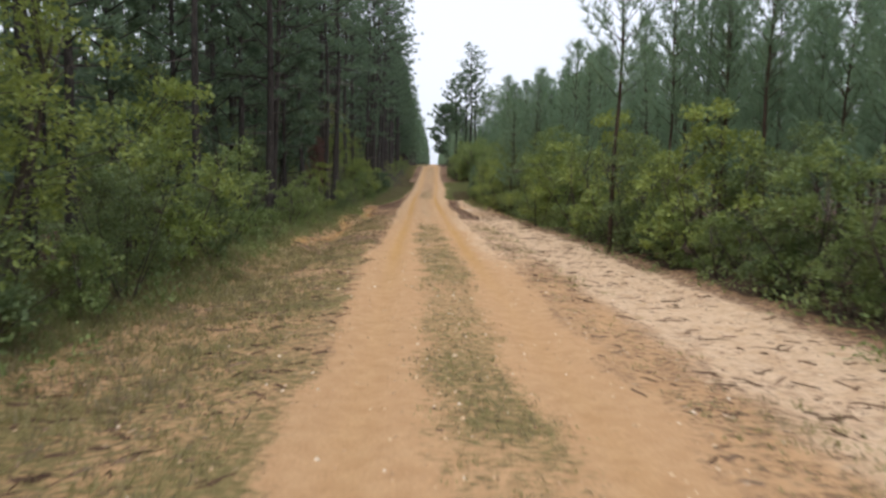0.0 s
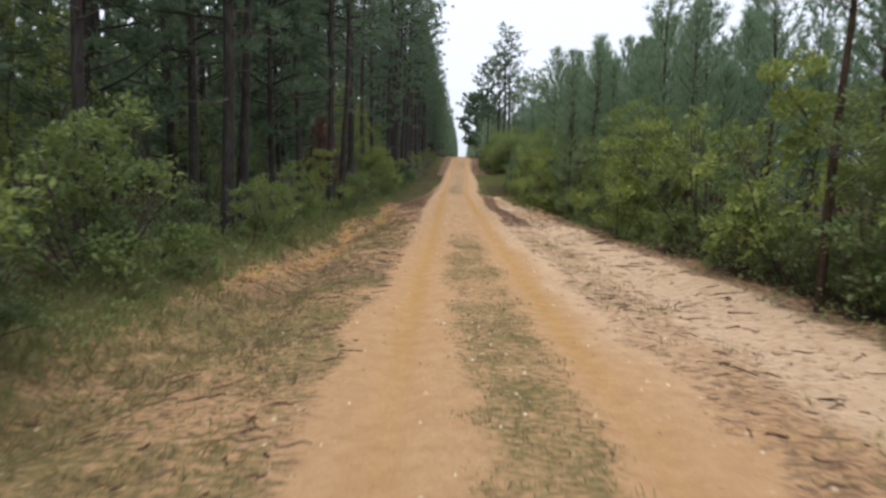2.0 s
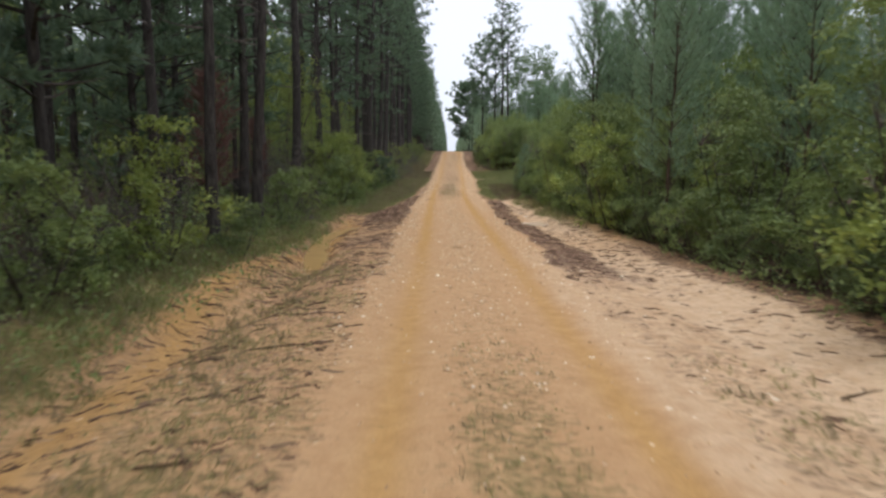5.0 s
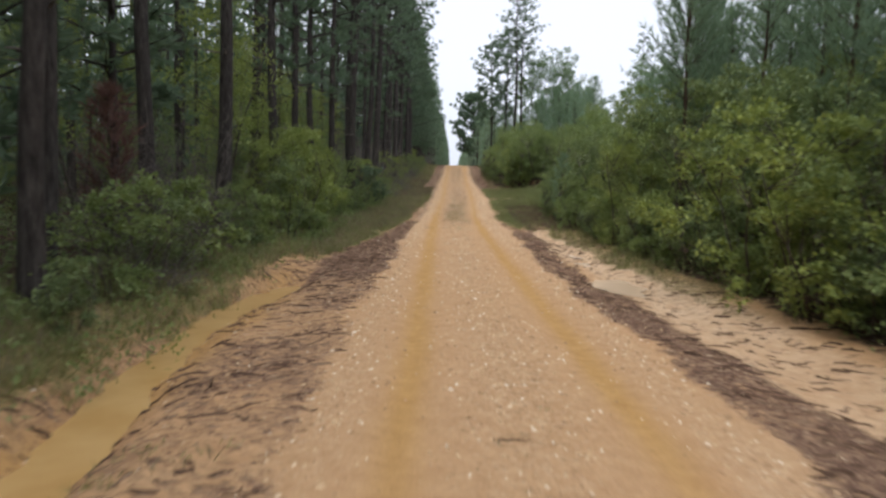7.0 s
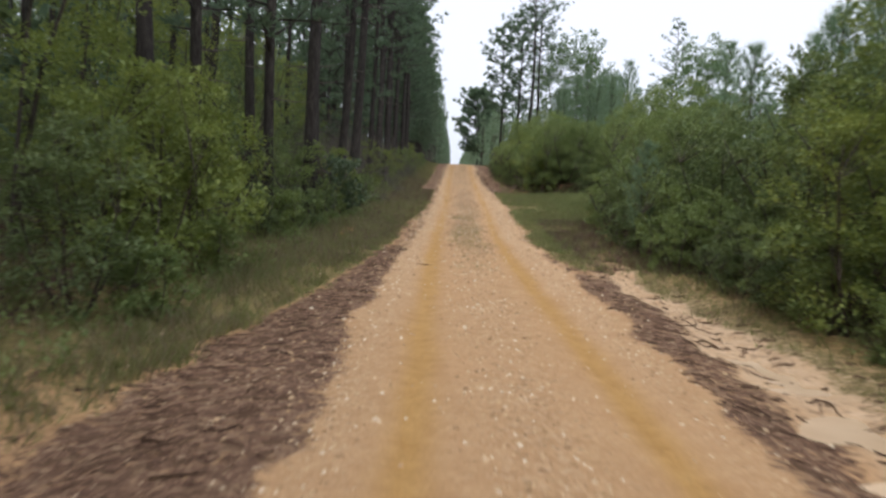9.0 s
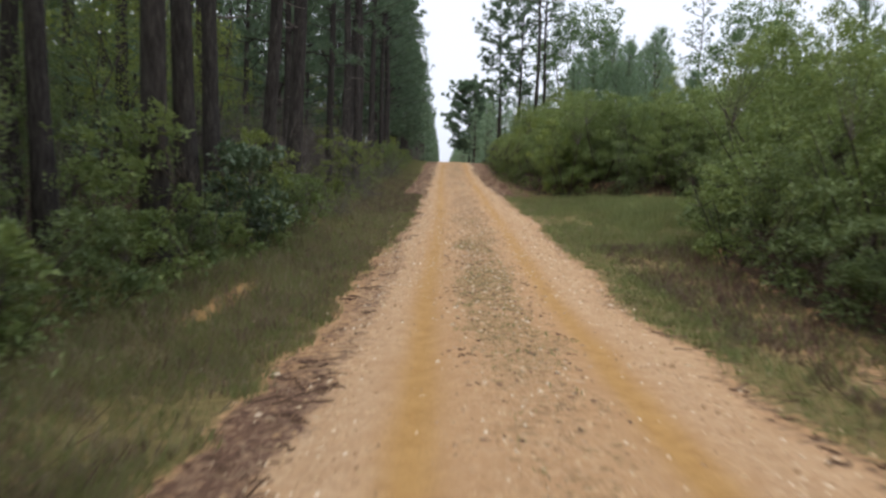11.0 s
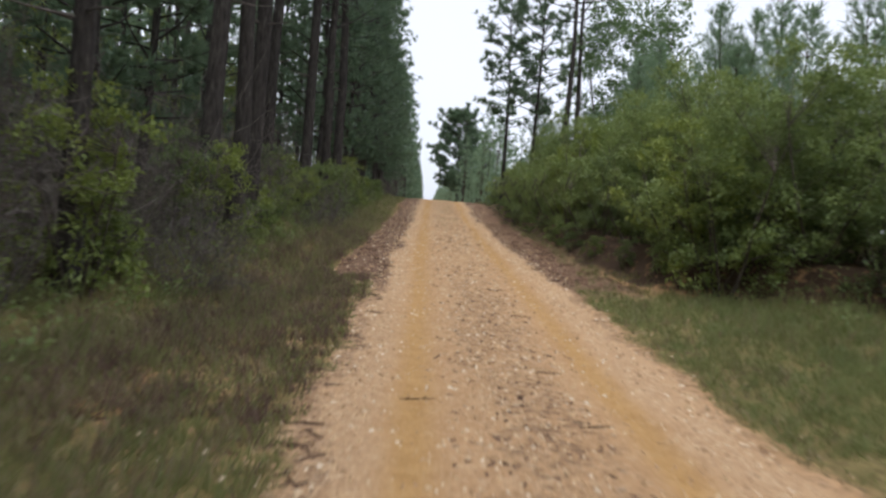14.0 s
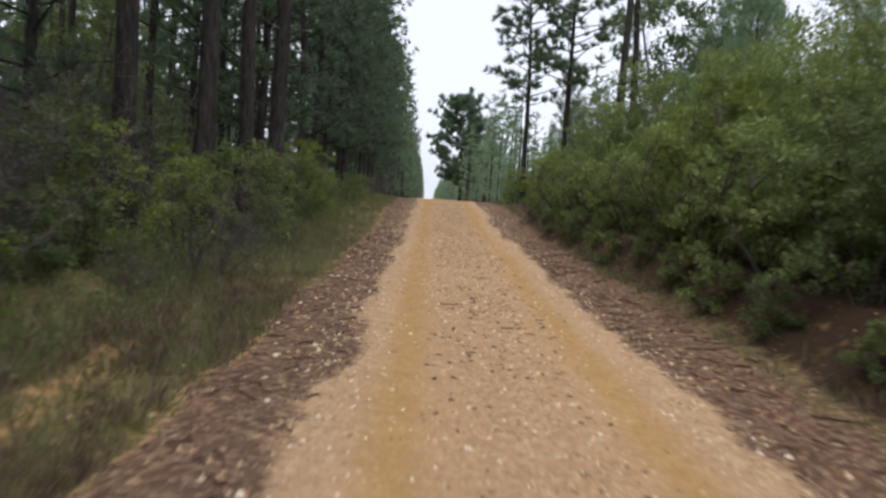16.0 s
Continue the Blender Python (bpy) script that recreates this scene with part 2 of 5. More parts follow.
def value_noise(x, y, seed=0):
    x, y = np.asarray(x, float), np.asarray(y, float)
    xi, yi = np.floor(x), np.floor(y)
    fx, fy = x - xi, y - yi
    fx, fy = fx * fx * (3 - 2 * fx), fy * fy * (3 - 2 * fy)

    def h(a, b):
        v = np.sin(a * 127.1 + b * 311.7 + seed * 74.7) * 43758.5453
        return v - np.floor(v)
    return (h(xi, yi) * (1 - fx) + h(xi + 1, yi) * fx) * (1 - fy) + (h(xi, yi + 1) * (1 - fx) + h(xi + 1, yi + 1) * fx) * fy


def fbm(x, y, scale, seed=0, octaves=4):
    s, a, t = 0.0, 0.5, 0.0
    f = 1.0 / scale
    for o in range(octaves):
        s = s + a * value_noise(np.asarray(x) * f, np.asarray(y) * f, seed + o)
        t, a, f = t + a, a * 0.55, f * 2.03
    return s / t


def step(a, b, v):
    t = np.clip((np.asarray(v, float) - a) / (b - a), 0, 1)
    return t * t * (3 - 2 * t)


def band(v, a, b, soft):
    return step(a - soft, a + soft, v) * (1 - step(b - soft, b + soft, v))


def bell(v, c, w):
    return np.exp(-((np.asarray(v, float) - c) / w) ** 2)


RUT_LEFT, RUT_RIGHT, HALF_ROAD = -0.88, 0.90, 1.7


def table(ys, vs):
    return lambda y: np.interp(y, ys, vs)


LANE_LEFT = table([0, 20, 30, 35, 48, 57, 60, 73, 97], [-1.35, -1.40, -1.45, -1.60, -1.75, -1.72, -1.50, -1.45, -1.42])
LANE_RIGHT = table([0, 10, 17, 30, 35, 38, 46, 50, 57, 62, 77, 82, 88, 100], [1.40, 1.45, 1.60, 1.65, 1.60, 1.85, 1.55, 1.80, 1.85, 1.80, 1.80, 1.70, 1.55, 1.45])
THICKET = table([0, 17, 30, 35, 50, 58, 64, 68, 72, 77, 80.0, 81.5, 84, 87, 93, 104], [4.85, 4.75, 4.55, 4.30, 4.15, 4.10, 4.1, 4.8, 6.5, 9.5, 9.5, 6.6, 3.8, 3.3, 2.95, 2.8])


def zones(u, y):
    """Where sand, grass, litter, ochre ruts, pale wash, forest floor and gravel lie; u is the distance right of the road's middle."""
    u, y = np.asarray(u, float), np.asarray(y, float)
    w, w2 = fbm(u, y, 1.6, 3) - 0.5, fbm(u, y, 0.5, 9) - 0.5
    patch, clump = fbm(u, y, 1.2, 51), fbm(u, y * 0.8, 0.7, 53)
    e = u + 0.55 * w + 0.35 * w2
    left, right, wall = LANE_LEFT(y), LANE_RIGHT(y), THICKET(y)

    def span(a, b, soft=0.14):
        return step(a - soft, a + soft, e) * (1 - step(b - soft, b + soft, e))
    # middle strip of the lane
    strip = band(u + 0.5 * w + 0.35 * w2, -0.42, 0.56, 0.24)
    grass = strip * (0.25 + 0.75 * patch) * (0.95 * (1 - step(24, 31, y)) + 0.22 * band(y, 28, 50, 3) + 0.60 * band(y, 56, 64, 3) + 0.75 * band(y, 62, 74, 3) + 0.20 * step(72, 78, y) + 0.35 * band(y, 97, 200, 3))
    litter = strip * (0.34 * (1 - step(26, 33, y)) + 0.16 * band(y, 30, 56, 3) + 0.42 * band(y, 58, 84, 3) + 0.18 * step(82, 88, y)) * (0.5 + clump)
    # verge on the pine side
    grass = np.maximum(grass, span(-4.4, left - 0.05) * ((0.25 + 0.95 * patch) * 0.85 * (1 - step(17, 24, y)) + 0.85 * patch * band(y, 20, 36, 3)))
    litter = np.maximum(litter, span(-4.2, left) * (0.30 + 0.75 * clump) * (0.72 * (1 - step(18, 26, y)) + 0.66 * band(y, 20, 34, 3) + 0.85 * band(y, 34, 48, 3)))
    outer = np.interp(y, [44, 50, 57, 62], [-3.5, -3.2, -2.35, -2.1])
    litter = np.maximum(litter, span(outer, left) * (1.15 * band(y, 44, 59, 2) + 0.6 * band(y, 58, 70, 2)) * (0.55 + 0.7 * clump))
    grass = np.maximum(grass, span(-9, outer) * 0.95 * step(46, 50, y) * (1 - step(67, 71, y)))
    grass = np.maximum(grass, span(-9, left - 0.25) * (0.55 + 0.6 * patch) * band(y, 68, 83, 1.5))
    litter = np.maximum(litter, span(left - 0.55, left) * 0.55 * band(y, 68, 86, 2))
    litter = np.maximum(litter, span(-2.45, left) * 1.15 * step(80, 84, y) * (0.6 + 0.6 * clump))
    grass = np.maximum(grass, span(-9, -2.45) * 0.95 * step(80, 84, y))
    grass = np.maximum(grass, band(e, -9, -4.0, 0.3) * 0.9)
    # verge on the thicket side
    litter = np.maximum(litter, span(right, 2.7) * (0.5 * (1 - step(15, 22, y)) * (0.4 + clump) + 0.48 * band(y, 18, 34, 3) * (0.3 + clump)))
    grass = np.maximum(grass, span(right + 0.1, 2.9) * 0.5 * patch * (1 - step(26, 32, y)))
    litter = np.maximum(litter, span(wall - 0.4, wall + 0.5) * 0.7 * (1 - step(36, 42, y)))
    litter = np.maximum(litter, span(2.7, wall) * 0.55 * clump * (1 - step(32, 40, y)))
    inner = np.interp(y, [33, 46, 57], [3.0, 2.35, 2.9])
    litter = np.maximum(litter, span(right, inner) * 1.1 * (0.55 + 0.6 * clump) * band(y, 33, 58, 3))
    litter = np.maximum(litter, span(inner, wall) * 0.5 * clump * band(y, 33, 60, 2))
    grass = np.maximum(grass, span(wall - 0.7, wall + 0.6) * 0.7 * band(y, 42, 60, 3))
    grass = np.maximum(grass, span(right + 0.12, wall + 0.2, 0.2) * 0.95 * band(y, 57.5, 83.5, 1.5) * (1 - 0.5 * step(2.6, 3.4, u) * (1 - step(66, 70, y)) * (0.4 + patch)))
    litter = np.maximum(litter, span(2.7, wall + 0.2) * 0.7 * band(y, 58, 68, 2) * (0.3 + clump))
    litter = np.maximum(litter, span(-9, left - 0.1) * 0.65 * band(y, 76, 84, 2) * (0.2 + clump))
    litter = np.maximum(litter, span(right - 0.1, right + 0.75) * 0.5 * band(y, 56, 84, 2) * (0.4 + clump))
    litter = np.maximum(litter, span(right, np.minimum(wall, 3.2)) * 1.15 * step(80, 84, y) * (0.6 + 0.6 * clump))
    grass = np.maximum(grass, span(2.6, wall + 0.1) * 0.6 * step(82, 86, y))
    # wheel ruts, the washed gully and worn patches of ochre sand
    ochre = (bell(u + 0.1 * w, RUT_LEFT, 0.16) + bell(u + 0.1 * w, RUT_RIGHT, 0.15)) * (0.15 + 0.75 * step(8, 20, y) + 0.25 * step(32, 42, y)) * (0.45 + 1.0 * fbm(u * 0.5, y, 3.2, 21))
    chan = bell(u + 0.35 * np.sin(y * 0.42) + 0.5 * w, -3.6, 0.20 + 0.13 * step(17, 22, y)) * band(y, 18.5, 46, 2)
    bare = 0.85 * bell(e, -3.6, 0.16) * band(y, 61.6, 64.6, 0.5) + 0.7 * bell(e, -3.2, 0.2) * band(y, 76, 77.4, 0.3) + 0.7 * bell(e, -3.45, 0.14) * band(y, 85.5, 88.8, 0.6)
    ochre = np.maximum(ochre, chan * (0.65 + 0.5 * fbm(u, y, 0.8, 33)))
    ochre = np.maximum(ochre, 0.8 * bare)
    grass, litter = grass * (1 - 0.9 * np.clip(chan + bare, 0, 1)), litter * (1 - 0.35 * chan)
    pale = span(2.5, wall - 0.2, 0.3) * (0.85 * (1 - step(34, 42, y)) + 0.75 * band(y, 40, 58, 3))
    pale = np.maximum(pale, span(1.25, 2.9, 0.2) * 0.6 * band(y, 15, 36, 3))
    pale = np.maximum(pale, band(np.abs(e), 1.1, 1.8, 0.2) * 0.35 * step(45, 60, y))
    # below y 42 the dark floor reaches further out, bank shade put into colour
    floor = np.maximum(step(-4.5, -5.4, e), step(0.0, 0.5, e - wall - 0.05 + 0.55 * step(79, 83, y) + 0.15 * (1 - step(34, 42, y))))
    gravel = (bell(u, 0.0, 0.55) + 0.9 * bell(np.abs(u), 1.45, 0.3)) * (0.15 + 0.85 * step(24, 36, y)) * (0.25 + 1.1 * fbm(u, y, 1.8, 91)) * (1 - 0.75 * np.clip(ochre, 0, 1))
    gravel = gravel + 0.35 * band(e, left, right, 0.2) * step(60, 68, y)
    return [np.clip(v, 0, 1) for v in (grass, litter, ochre, pale, floor, gravel)]


def land(u, y):
    """Height of the ground."""
    u, y = np.asarray(u, float), np.asarray(y, float)
    n1, n2 = fbm(u, y, 2.2, 5) - 0.5, fbm(u, y, 0.35, 6) - 0.5
    on = 1 - step(1.4, 2.0, np.abs(u))
    h = road_z(y) + 0.03 * on * (1 - np.clip(np.abs(u) / 1.7, 0, 1) ** 2)
    h = h - 0.035 * (bell(u, RUT_LEFT, 0.2) + bell(u, RUT_RIGHT, 0.2))
    h = h + (1 - on) * 0.10 * n1 + (0.018 + 0.05 * (1 - on)) * n2
    h = h + 0.07 * (fbm(u * 0.6, y * 1.8, 1.0, 87) - 0.5) * band(np.abs(u), 1.1, 2.7, 0.3) * step(50, 60, y)
    h = h - 0.10 * bell(u, -3.0, 0.8) - 0.10 * bell(u, 3.1, 0.9) * (1 - step(40, 60, y))
    gx = -3.45 + 0.35 * np.sin(y * 0.42) + 0.5 * n1
    h = h - (0.42 - 0.34 * (fbm(u * 0.8, y * 1.8, 1.0, 79) - 0.5)) * bell(u, gx, 0.42) * band(y, 22, 45.3, 1.0) * step(33, 38, y) - 0.20 * bell(u, gx, 0.5) * band(y, 10, 34, 3)
    px = 3.0 + 0.3 * np.sin(y * 0.5)
    h = h - (0.13 - 0.50 * (fbm(u * 0.8, y * 2.0, 1.0, 77) - 0.5)) * bell(u, px, 0.65) * band(y, 44, 57, 1.2)
    h = h + 0.30 * step(-3.8, -5.5, u) * (0.5 + n1) + 0.35 * step(-4, -9, u) * step(40, 60, y)
    h = h + 0.25 * step(4.4, 6.0, u) * (0.5 + n1)
    h = h + 0.65 * step(-0.25, 0.75, u - THICKET(y)) * step(79, 82.5, y) * (1 - step(104, 116, y))
    h = h + 0.42 * bell(u, 6.3, 1.7) * bell(y, 75.2, 2.3)
    h = h + 1.2 * (fbm(u, y, 40, 8) - 0.5) * step(8, 40, np.abs(u))
    return h


def spread(stops):
    """Coordinates from (start, end, spacing) runs."""
    out = []
    for a, b, d in stops:
        n = max(1, int(round((b - a) / d)))
        out += [a + (b - a) * i / n for i in range(n)]
    return np.array(out + [stops[-1][1]])


US = spread([(-1600, -300, 260), (-300, -60, 40), (-60, -20, 5), (-20, -7, 0.8), (-7, -4.5, 0.22), (-4.5, -1.6, 0.1), (-1.6, 1.6, 0.085), (1.6, 4.5, 0.1), (4.5, 7, 0.22), (7, 20, 0.8), (20, 60, 5), (60, 300, 40), (300, 1600, 260)])
YS = spread([(-900, -100, 160), (-100, -12, 8), (-12, 2, 0.5), (2, 88, 0.15), (88, 125, 0.3), (125, 200, 1.5), (200, 460, 10), (460, 2400, 150)])


def sheet(name, keep, mat):
    """The part of the ground grid where keep(u) holds, as one mesh."""
    cols = [i for i in range(len(US) - 1) if keep(0.5 * (US[i] + US[i + 1]))]
    used = sorted({c for i in cols for c in (i, i + 1)})
    slot = {c: k for k, c in enumerate(used)}
    uu, yy = np.meshgrid(US[used], YS)
    co = np.stack([uu + road_x(yy), yy, land(uu, yy)], -1).reshape(-1, 3)
    n, rows = len(used), np.arange(len(YS) - 1)
    faces = []
    for i in cols:
        a = rows * n + slot[i]
        b = rows * n + slot[i + 1]
        faces.append(np.stack([a, b, b + n, a + n], -1))
    faces = np.concatenate(faces)
    me = bpy.data.meshes.new(name)
    me.vertices.add(len(co))
    me.vertices.foreach_set("co", co.ravel())
    me.loops.add(faces.size)
    me.loops.foreach_set("vertex_index", faces.ravel().astype(np.int32))
    me.polygons.add(len(faces))
    me.polygons.foreach_set("loop_start", np.arange(0, faces.size, 4, dtype=np.int32))
    me.update(calc_edges=True)
    me.polygons.foreach_set("use_smooth", np.ones(len(faces), bool))
    zs = zones(uu.ravel(), yy.ravel())
    for attr, trio in (("zones_a", zs[:3]), ("zones_b", zs[3:])):
        layer = me.attributes.new(attr, "FLOAT_COLOR", "POINT")
        layer.data.foreach_set("color", np.stack([*trio, np.ones(len(zs[0]))], -1).ravel())
    me.materials.append(mat)
    me.update()
    return new(name, me)


tagged(sheet("road", lambda u: abs(u) < 1.6, GROUND), "rutted sandy forest track with ochre wheel ruts", "dirt road", kind="structure")
tagged(sheet("ground", lambda u: abs(u) > 1.6, GROUND), "sandy verges and needle-covered forest floor", "ground", kind="structure")


def on_ground(x, y):
    return float(land(x - road_x(y), y))


def from_lists(name, verts, faces, mats, idx=None, smooth=False):
    me = bpy.data.meshes.new(name)
    me.from_pydata(verts, [], faces)
    for m in mats:
        me.materials.append(m)
    if idx is not None:
        me.polygons.foreach_set("material_index", np.asarray(idx, np.int32))
    if smooth:
        me.polygons.foreach_set("use_smooth", np.ones(len(faces), bool))
    me.update()
    return me


def puddle(name, u0, u1, y0, y1, drop, mat, label):
    """Standing water: a level sheet that the hollow's own banks cut off."""
    level = float(np.min(land(np.linspace(u0, u1, 30), 0.5 * (y0 + y1)))) + drop
    us, ys = np.arange(u0, u1, 0.1), np.arange(y0, y1, 0.15)
    uu, yy = np.meshgrid(us, ys)
    wet = land(uu, yy) < level + 0.03
    verts, faces, seen = [], [], {}

    def vid(j, i):
        if (j, i) not in seen:
            seen[(j, i)] = len(verts)
            verts.append((us[i] + float(road_x(ys[j])), ys[j], level))
        return seen[(j, i)]
    for j in range(len(ys) - 1):
        for i in range(len(us) - 1):
            if wet[j, i] or wet[j + 1, i] or wet[j, i + 1] or wet[j + 1, i + 1]:
                faces.append((vid(j, i), vid(j, i + 1), vid(j + 1, i + 1), vid(j + 1, i)))
    return tagged(new(name, from_lists(name, verts, faces, [mat])), label, "puddle", kind="structure")


puddle("water_1", -4.6, -2.4, 34.0, 46.5, 0.080, WATER_OCHRE, "shallow muddy ochre water in a washed-out gully")
puddle("water_2", 2.0, 4.2, 42.5, 58.0, 0.004, WATER_PALE, "sandy puddle in the wash, sky reflection put into its pale colour")

# ---------------------------------------------------------------- growing things: building blocks
rng = random.Random(7)


class Soup:
    """Vertices and faces of one mesh."""

    def __init__(self):
        self.v, self.f = [], []

    def tube(self, pts, radii, sides=6):
        base = len(self.v)
        ref = Vector((0.31, 0.95, 0.05))
        for k, (p, r) in enumerate(zip(pts, radii)):
            d = (pts[min(k + 1, len(pts) - 1)] - pts[max(k - 1, 0)]).normalized()
            a = d.cross(ref)
            a = a.normalized() if a.length > 1e-3 else d.orthogonal().normalized()
            b = d.cross(a)
            for s in range(sides):
                t = 2 * math.pi * s / sides
                self.v.append(p + (a * math.cos(t) + b * math.sin(t)) * r)
        for k in range(len(pts) - 1):
            for s in range(sides):
                i, j = base + k * sides + s, base + k * sides + (s + 1) % sides
                self.f.append((i, j, j + sides, i + sides))
        self.f.append(tuple(base + (len(pts) - 1) * sides + s for s in range(sides)))

    def leaf(self, p, d, up, length, width):
        """A pointed leaf, folded along its midrib."""
        side = d.cross(up)
        side = side.normalized() * width * 0.5 if side.length > 1e-4 else d.orthogonal() * width * 0.5
        nrm = side.cross(d).normalized()
        b = len(self.v)
        m = p + d * length * 0.45
        self.v += [p, m + side + nrm * width * 0.16, p + d * length - nrm * width * 0.12, m - side + nrm * width * 0.16]
        self.f += [(b, b + 1, b + 2), (b, b + 2, b + 3)]

    def blade(self, p, d, length, width, bend=0.0):
        side = d.cross(Vector((rng.uniform(-1, 1), rng.uniform(-1, 1), 0.3)))
        side = side.normalized() * width * 0.5 if side.length > 1e-4 else d.orthogonal() * width * 0.5
        b = len(self.v)
        if bend:
            m = p + d * length * 0.6
            tip = m + (d + Vector((0, 0, -bend))).normalized() * length * 0.4
            self.v += [p - side, p + side, m + side * 0.7, m - side * 0.7, tip]
            self.f += [(b, b + 1, b + 2, b + 3), (b + 3, b + 2, b + 4)]
        else:
            self.v += [p - side, p + side, p + d * length]
            self.f.append((b, b + 1, b + 2))

    def mesh(self, name, mat, smooth=False):
        return from_lists(name, [tuple(v) for v in self.v], self.f, [mat], smooth=smooth)


def part(name, soup, mat, parent, label="", smooth=False):
    ob = new(name, soup.mesh(name, mat, smooth))
    ob.parent = parent
    if label:
        tagged(ob, label)
    return ob


def ball_dir(r=rng):
    z, t = r.uniform(-1, 1), r.uniform(0, 2 * math.pi)
    s = math.sqrt(1 - z * z)
    return Vector((s * math.cos(t), s * math.sin(t), z))


def tuft(soup, p, aim, n, length, width, open_=0.9):
    """A spray of long needles at a twig's end."""
    for _ in range(n):
        d = (aim + ball_dir() * open_).normalized()
        soup.blade(p + d * length * 0.08, d, length * rng.uniform(0.7, 1.15), width)


def bent_line(p, d, length, n, wander, lift=0.0):
    pts = [p.copy()]
    d = d.normalized()
    for _ in range(n):
        d = (d + ball_dir() * wander + Vector((0, 0, lift))).normalized()
        pts.append(pts[-1] + d * length / n)
    return pts


def tall_pine(height, girth, bare, spread_, branches, tufts=7, needle=(0.36, 0.06)):
    """A mature plantation pine: bare plated trunk, dead stubs, an open crown of needle sprays."""
    ob = new("tall_pine")
    lean = Vector((rng.uniform(-0.01, 0.02), rng.uniform(-0.012, 0.012), 1))
    tr = Soup()
    pts = [Vector((0, 0, -0.25))]
    for k in range(1, 10):
        z = height * k / 9
        pts.append(Vector((lean.x * z + 0.10 * math.sin(z * 0.4 + height), lean.y * z + 0.10 * math.cos(z * 0.33 + girth * 9), z)))
    radii = [girth * (1.25 if k == 0 else (1 - 0.93 * (k / 9) ** 1.15)) for k in range(10)]
    tr.tube(pts, radii, 9)

    def axis(z):
        k = min(8, int(z / height * 9))
        return pts[k].lerp(pts[k + 1], z / height * 9 - k)
    stubs = []
    for _ in range(6):
        st = Soup()
        stubs.append(st)
        z = height * rng.uniform(0.16, bare + 0.08)
        t = rng.uniform(0, 6.28)
        d = Vector((math.cos(t), math.sin(t), rng.uniform(-0.15, 0.35)))
        l = rng.uniform(0.3, 1.5)
        line = bent_line(axis(z), d, l, 3, 0.18)
        st.tube(line, [0.03, 0.022, 0.014, 0.006], 4)
    cr, lm = Soup(), Soup()
    for k in range(branches):
        f = (k + rng.random()) / branches
        z = height * (bare + (0.99 - bare) * f)
        t = k * 2.4 + rng.uniform(-0.5, 0.5)
        reach = rng.uniform(0.75, 1.3) * spread_ * (0.35 + 0.75 * math.sin(math.pi * min(1, 0.22 + 0.78 * f)) ** 0.8) * rng.uniform(0.55, 1.1)
        d = Vector((math.cos(t), math.sin(t), rng.uniform(-0.05, 0.35) + 0.5 * f))
        line = bent_line(axis(z), d, reach, 5, 0.16, 0.05)
        lm.tube([line[0], line[2], line[4], line[5]], [0.05, 0.032, 0.016, 0.006], 3)
        for i in range(tufts):
            s = rng.uniform(0.35, 1.0) ** 0.8 * 5
            a = line[min(4, int(s))].lerp(line[min(5, int(s) + 1)], s - int(s) if s < 5 else 1)
            o = ball_dir() * rng.uniform(0.1, 0.5)
            o.z = abs(o.z) * 0.7
            tuft(cr, a + o, (d + o * 1.5 + Vector((0, 0, 0.4))).normalized(), 13, *needle)
    stem = part("trunk", tr, BARK_PINE, ob, "dark plated pine trunk", True)
    for st in stubs:
        part("dead_branch", st, TWIG_GREY, stem, "dead grey branch stub")
    tagged(part("limb", lm, BARK_PINE, stem), kind="stuff")
    part("crown", cr, NEEDLE_TALL, ob, "open dark green needle crown")
    return ob


def young_pine(height, girth, spread_, whorls, needles=NEEDLE_YOUNG, look_="soft blue-green needle whorls", start=0.20):
    """A young pine with rising candle-like branches in whorls."""
    ob = new("young_pine")
    tr, lm, cr = Soup(), Soup(), Soup()
    pts = [Vector((0.05 * math.sin(k * 1.3 + height), 0.05 * math.cos(k * 1.7), -0.2 + (height + 0.2) * k / 7)) for k in range(8)]
    tr.tube(pts, [girth * (1 - 0.9 * (k / 7)) for k in range(8)], 7)
    for w in range(whorls):
        f = (w + 0.5) / whorls
        z = height * (start + (0.98 - start) * f)
        for b in range(5):
            t = b * 1.257 + w * 0.7 + rng.uniform(-0.3, 0.3)
            reach = spread_ * (0.50 + 0.75 * math.sin(math.pi * (0.15 + 0.85 * f)) - 0.30 * f) * rng.uniform(0.55, 1.1)
            d = Vector((math.cos(t), math.sin(t), 0.45 + 0.9 * f))
            k = min(6, int(z / height * 7))
            line = bent_line(Vector((pts[k].x, pts[k].y, z)), d, reach, 4, 0.10, 0.13)
            lm.tube([line[0], line[2], line[4]], [0.014, 0.010, 0.004], 3)
            n = max(4, int(3 + reach * 3.2))
            for i in range(n):
                s = (0.25 + 0.75 * (i + 1) / n) * 4
                a = line[min(3, int(s))].lerp(line[min(4, int(s) + 1)], s - int(s) if s < 4 else 1)
                tuft(cr, a + ball_dir() * 0.06, (d * 0.6 + Vector((0, 0, 0.8))).normalized(), 9, 0.36, 0.028, 0.75)
    for i in range(6):
        tuft(cr, Vector((pts[7].x, pts[7].y, height - 0.16 * i)), Vector((0, 0, 1)), 9, 0.26, 0.028, 0.6)
    stem = part("trunk", tr, BARK_YOUNG, ob, smooth=True)
    tagged(part("limb", lm, BARK_YOUNG, stem), kind="stuff")
    part("crown", cr, needles, ob, look_)
    return ob


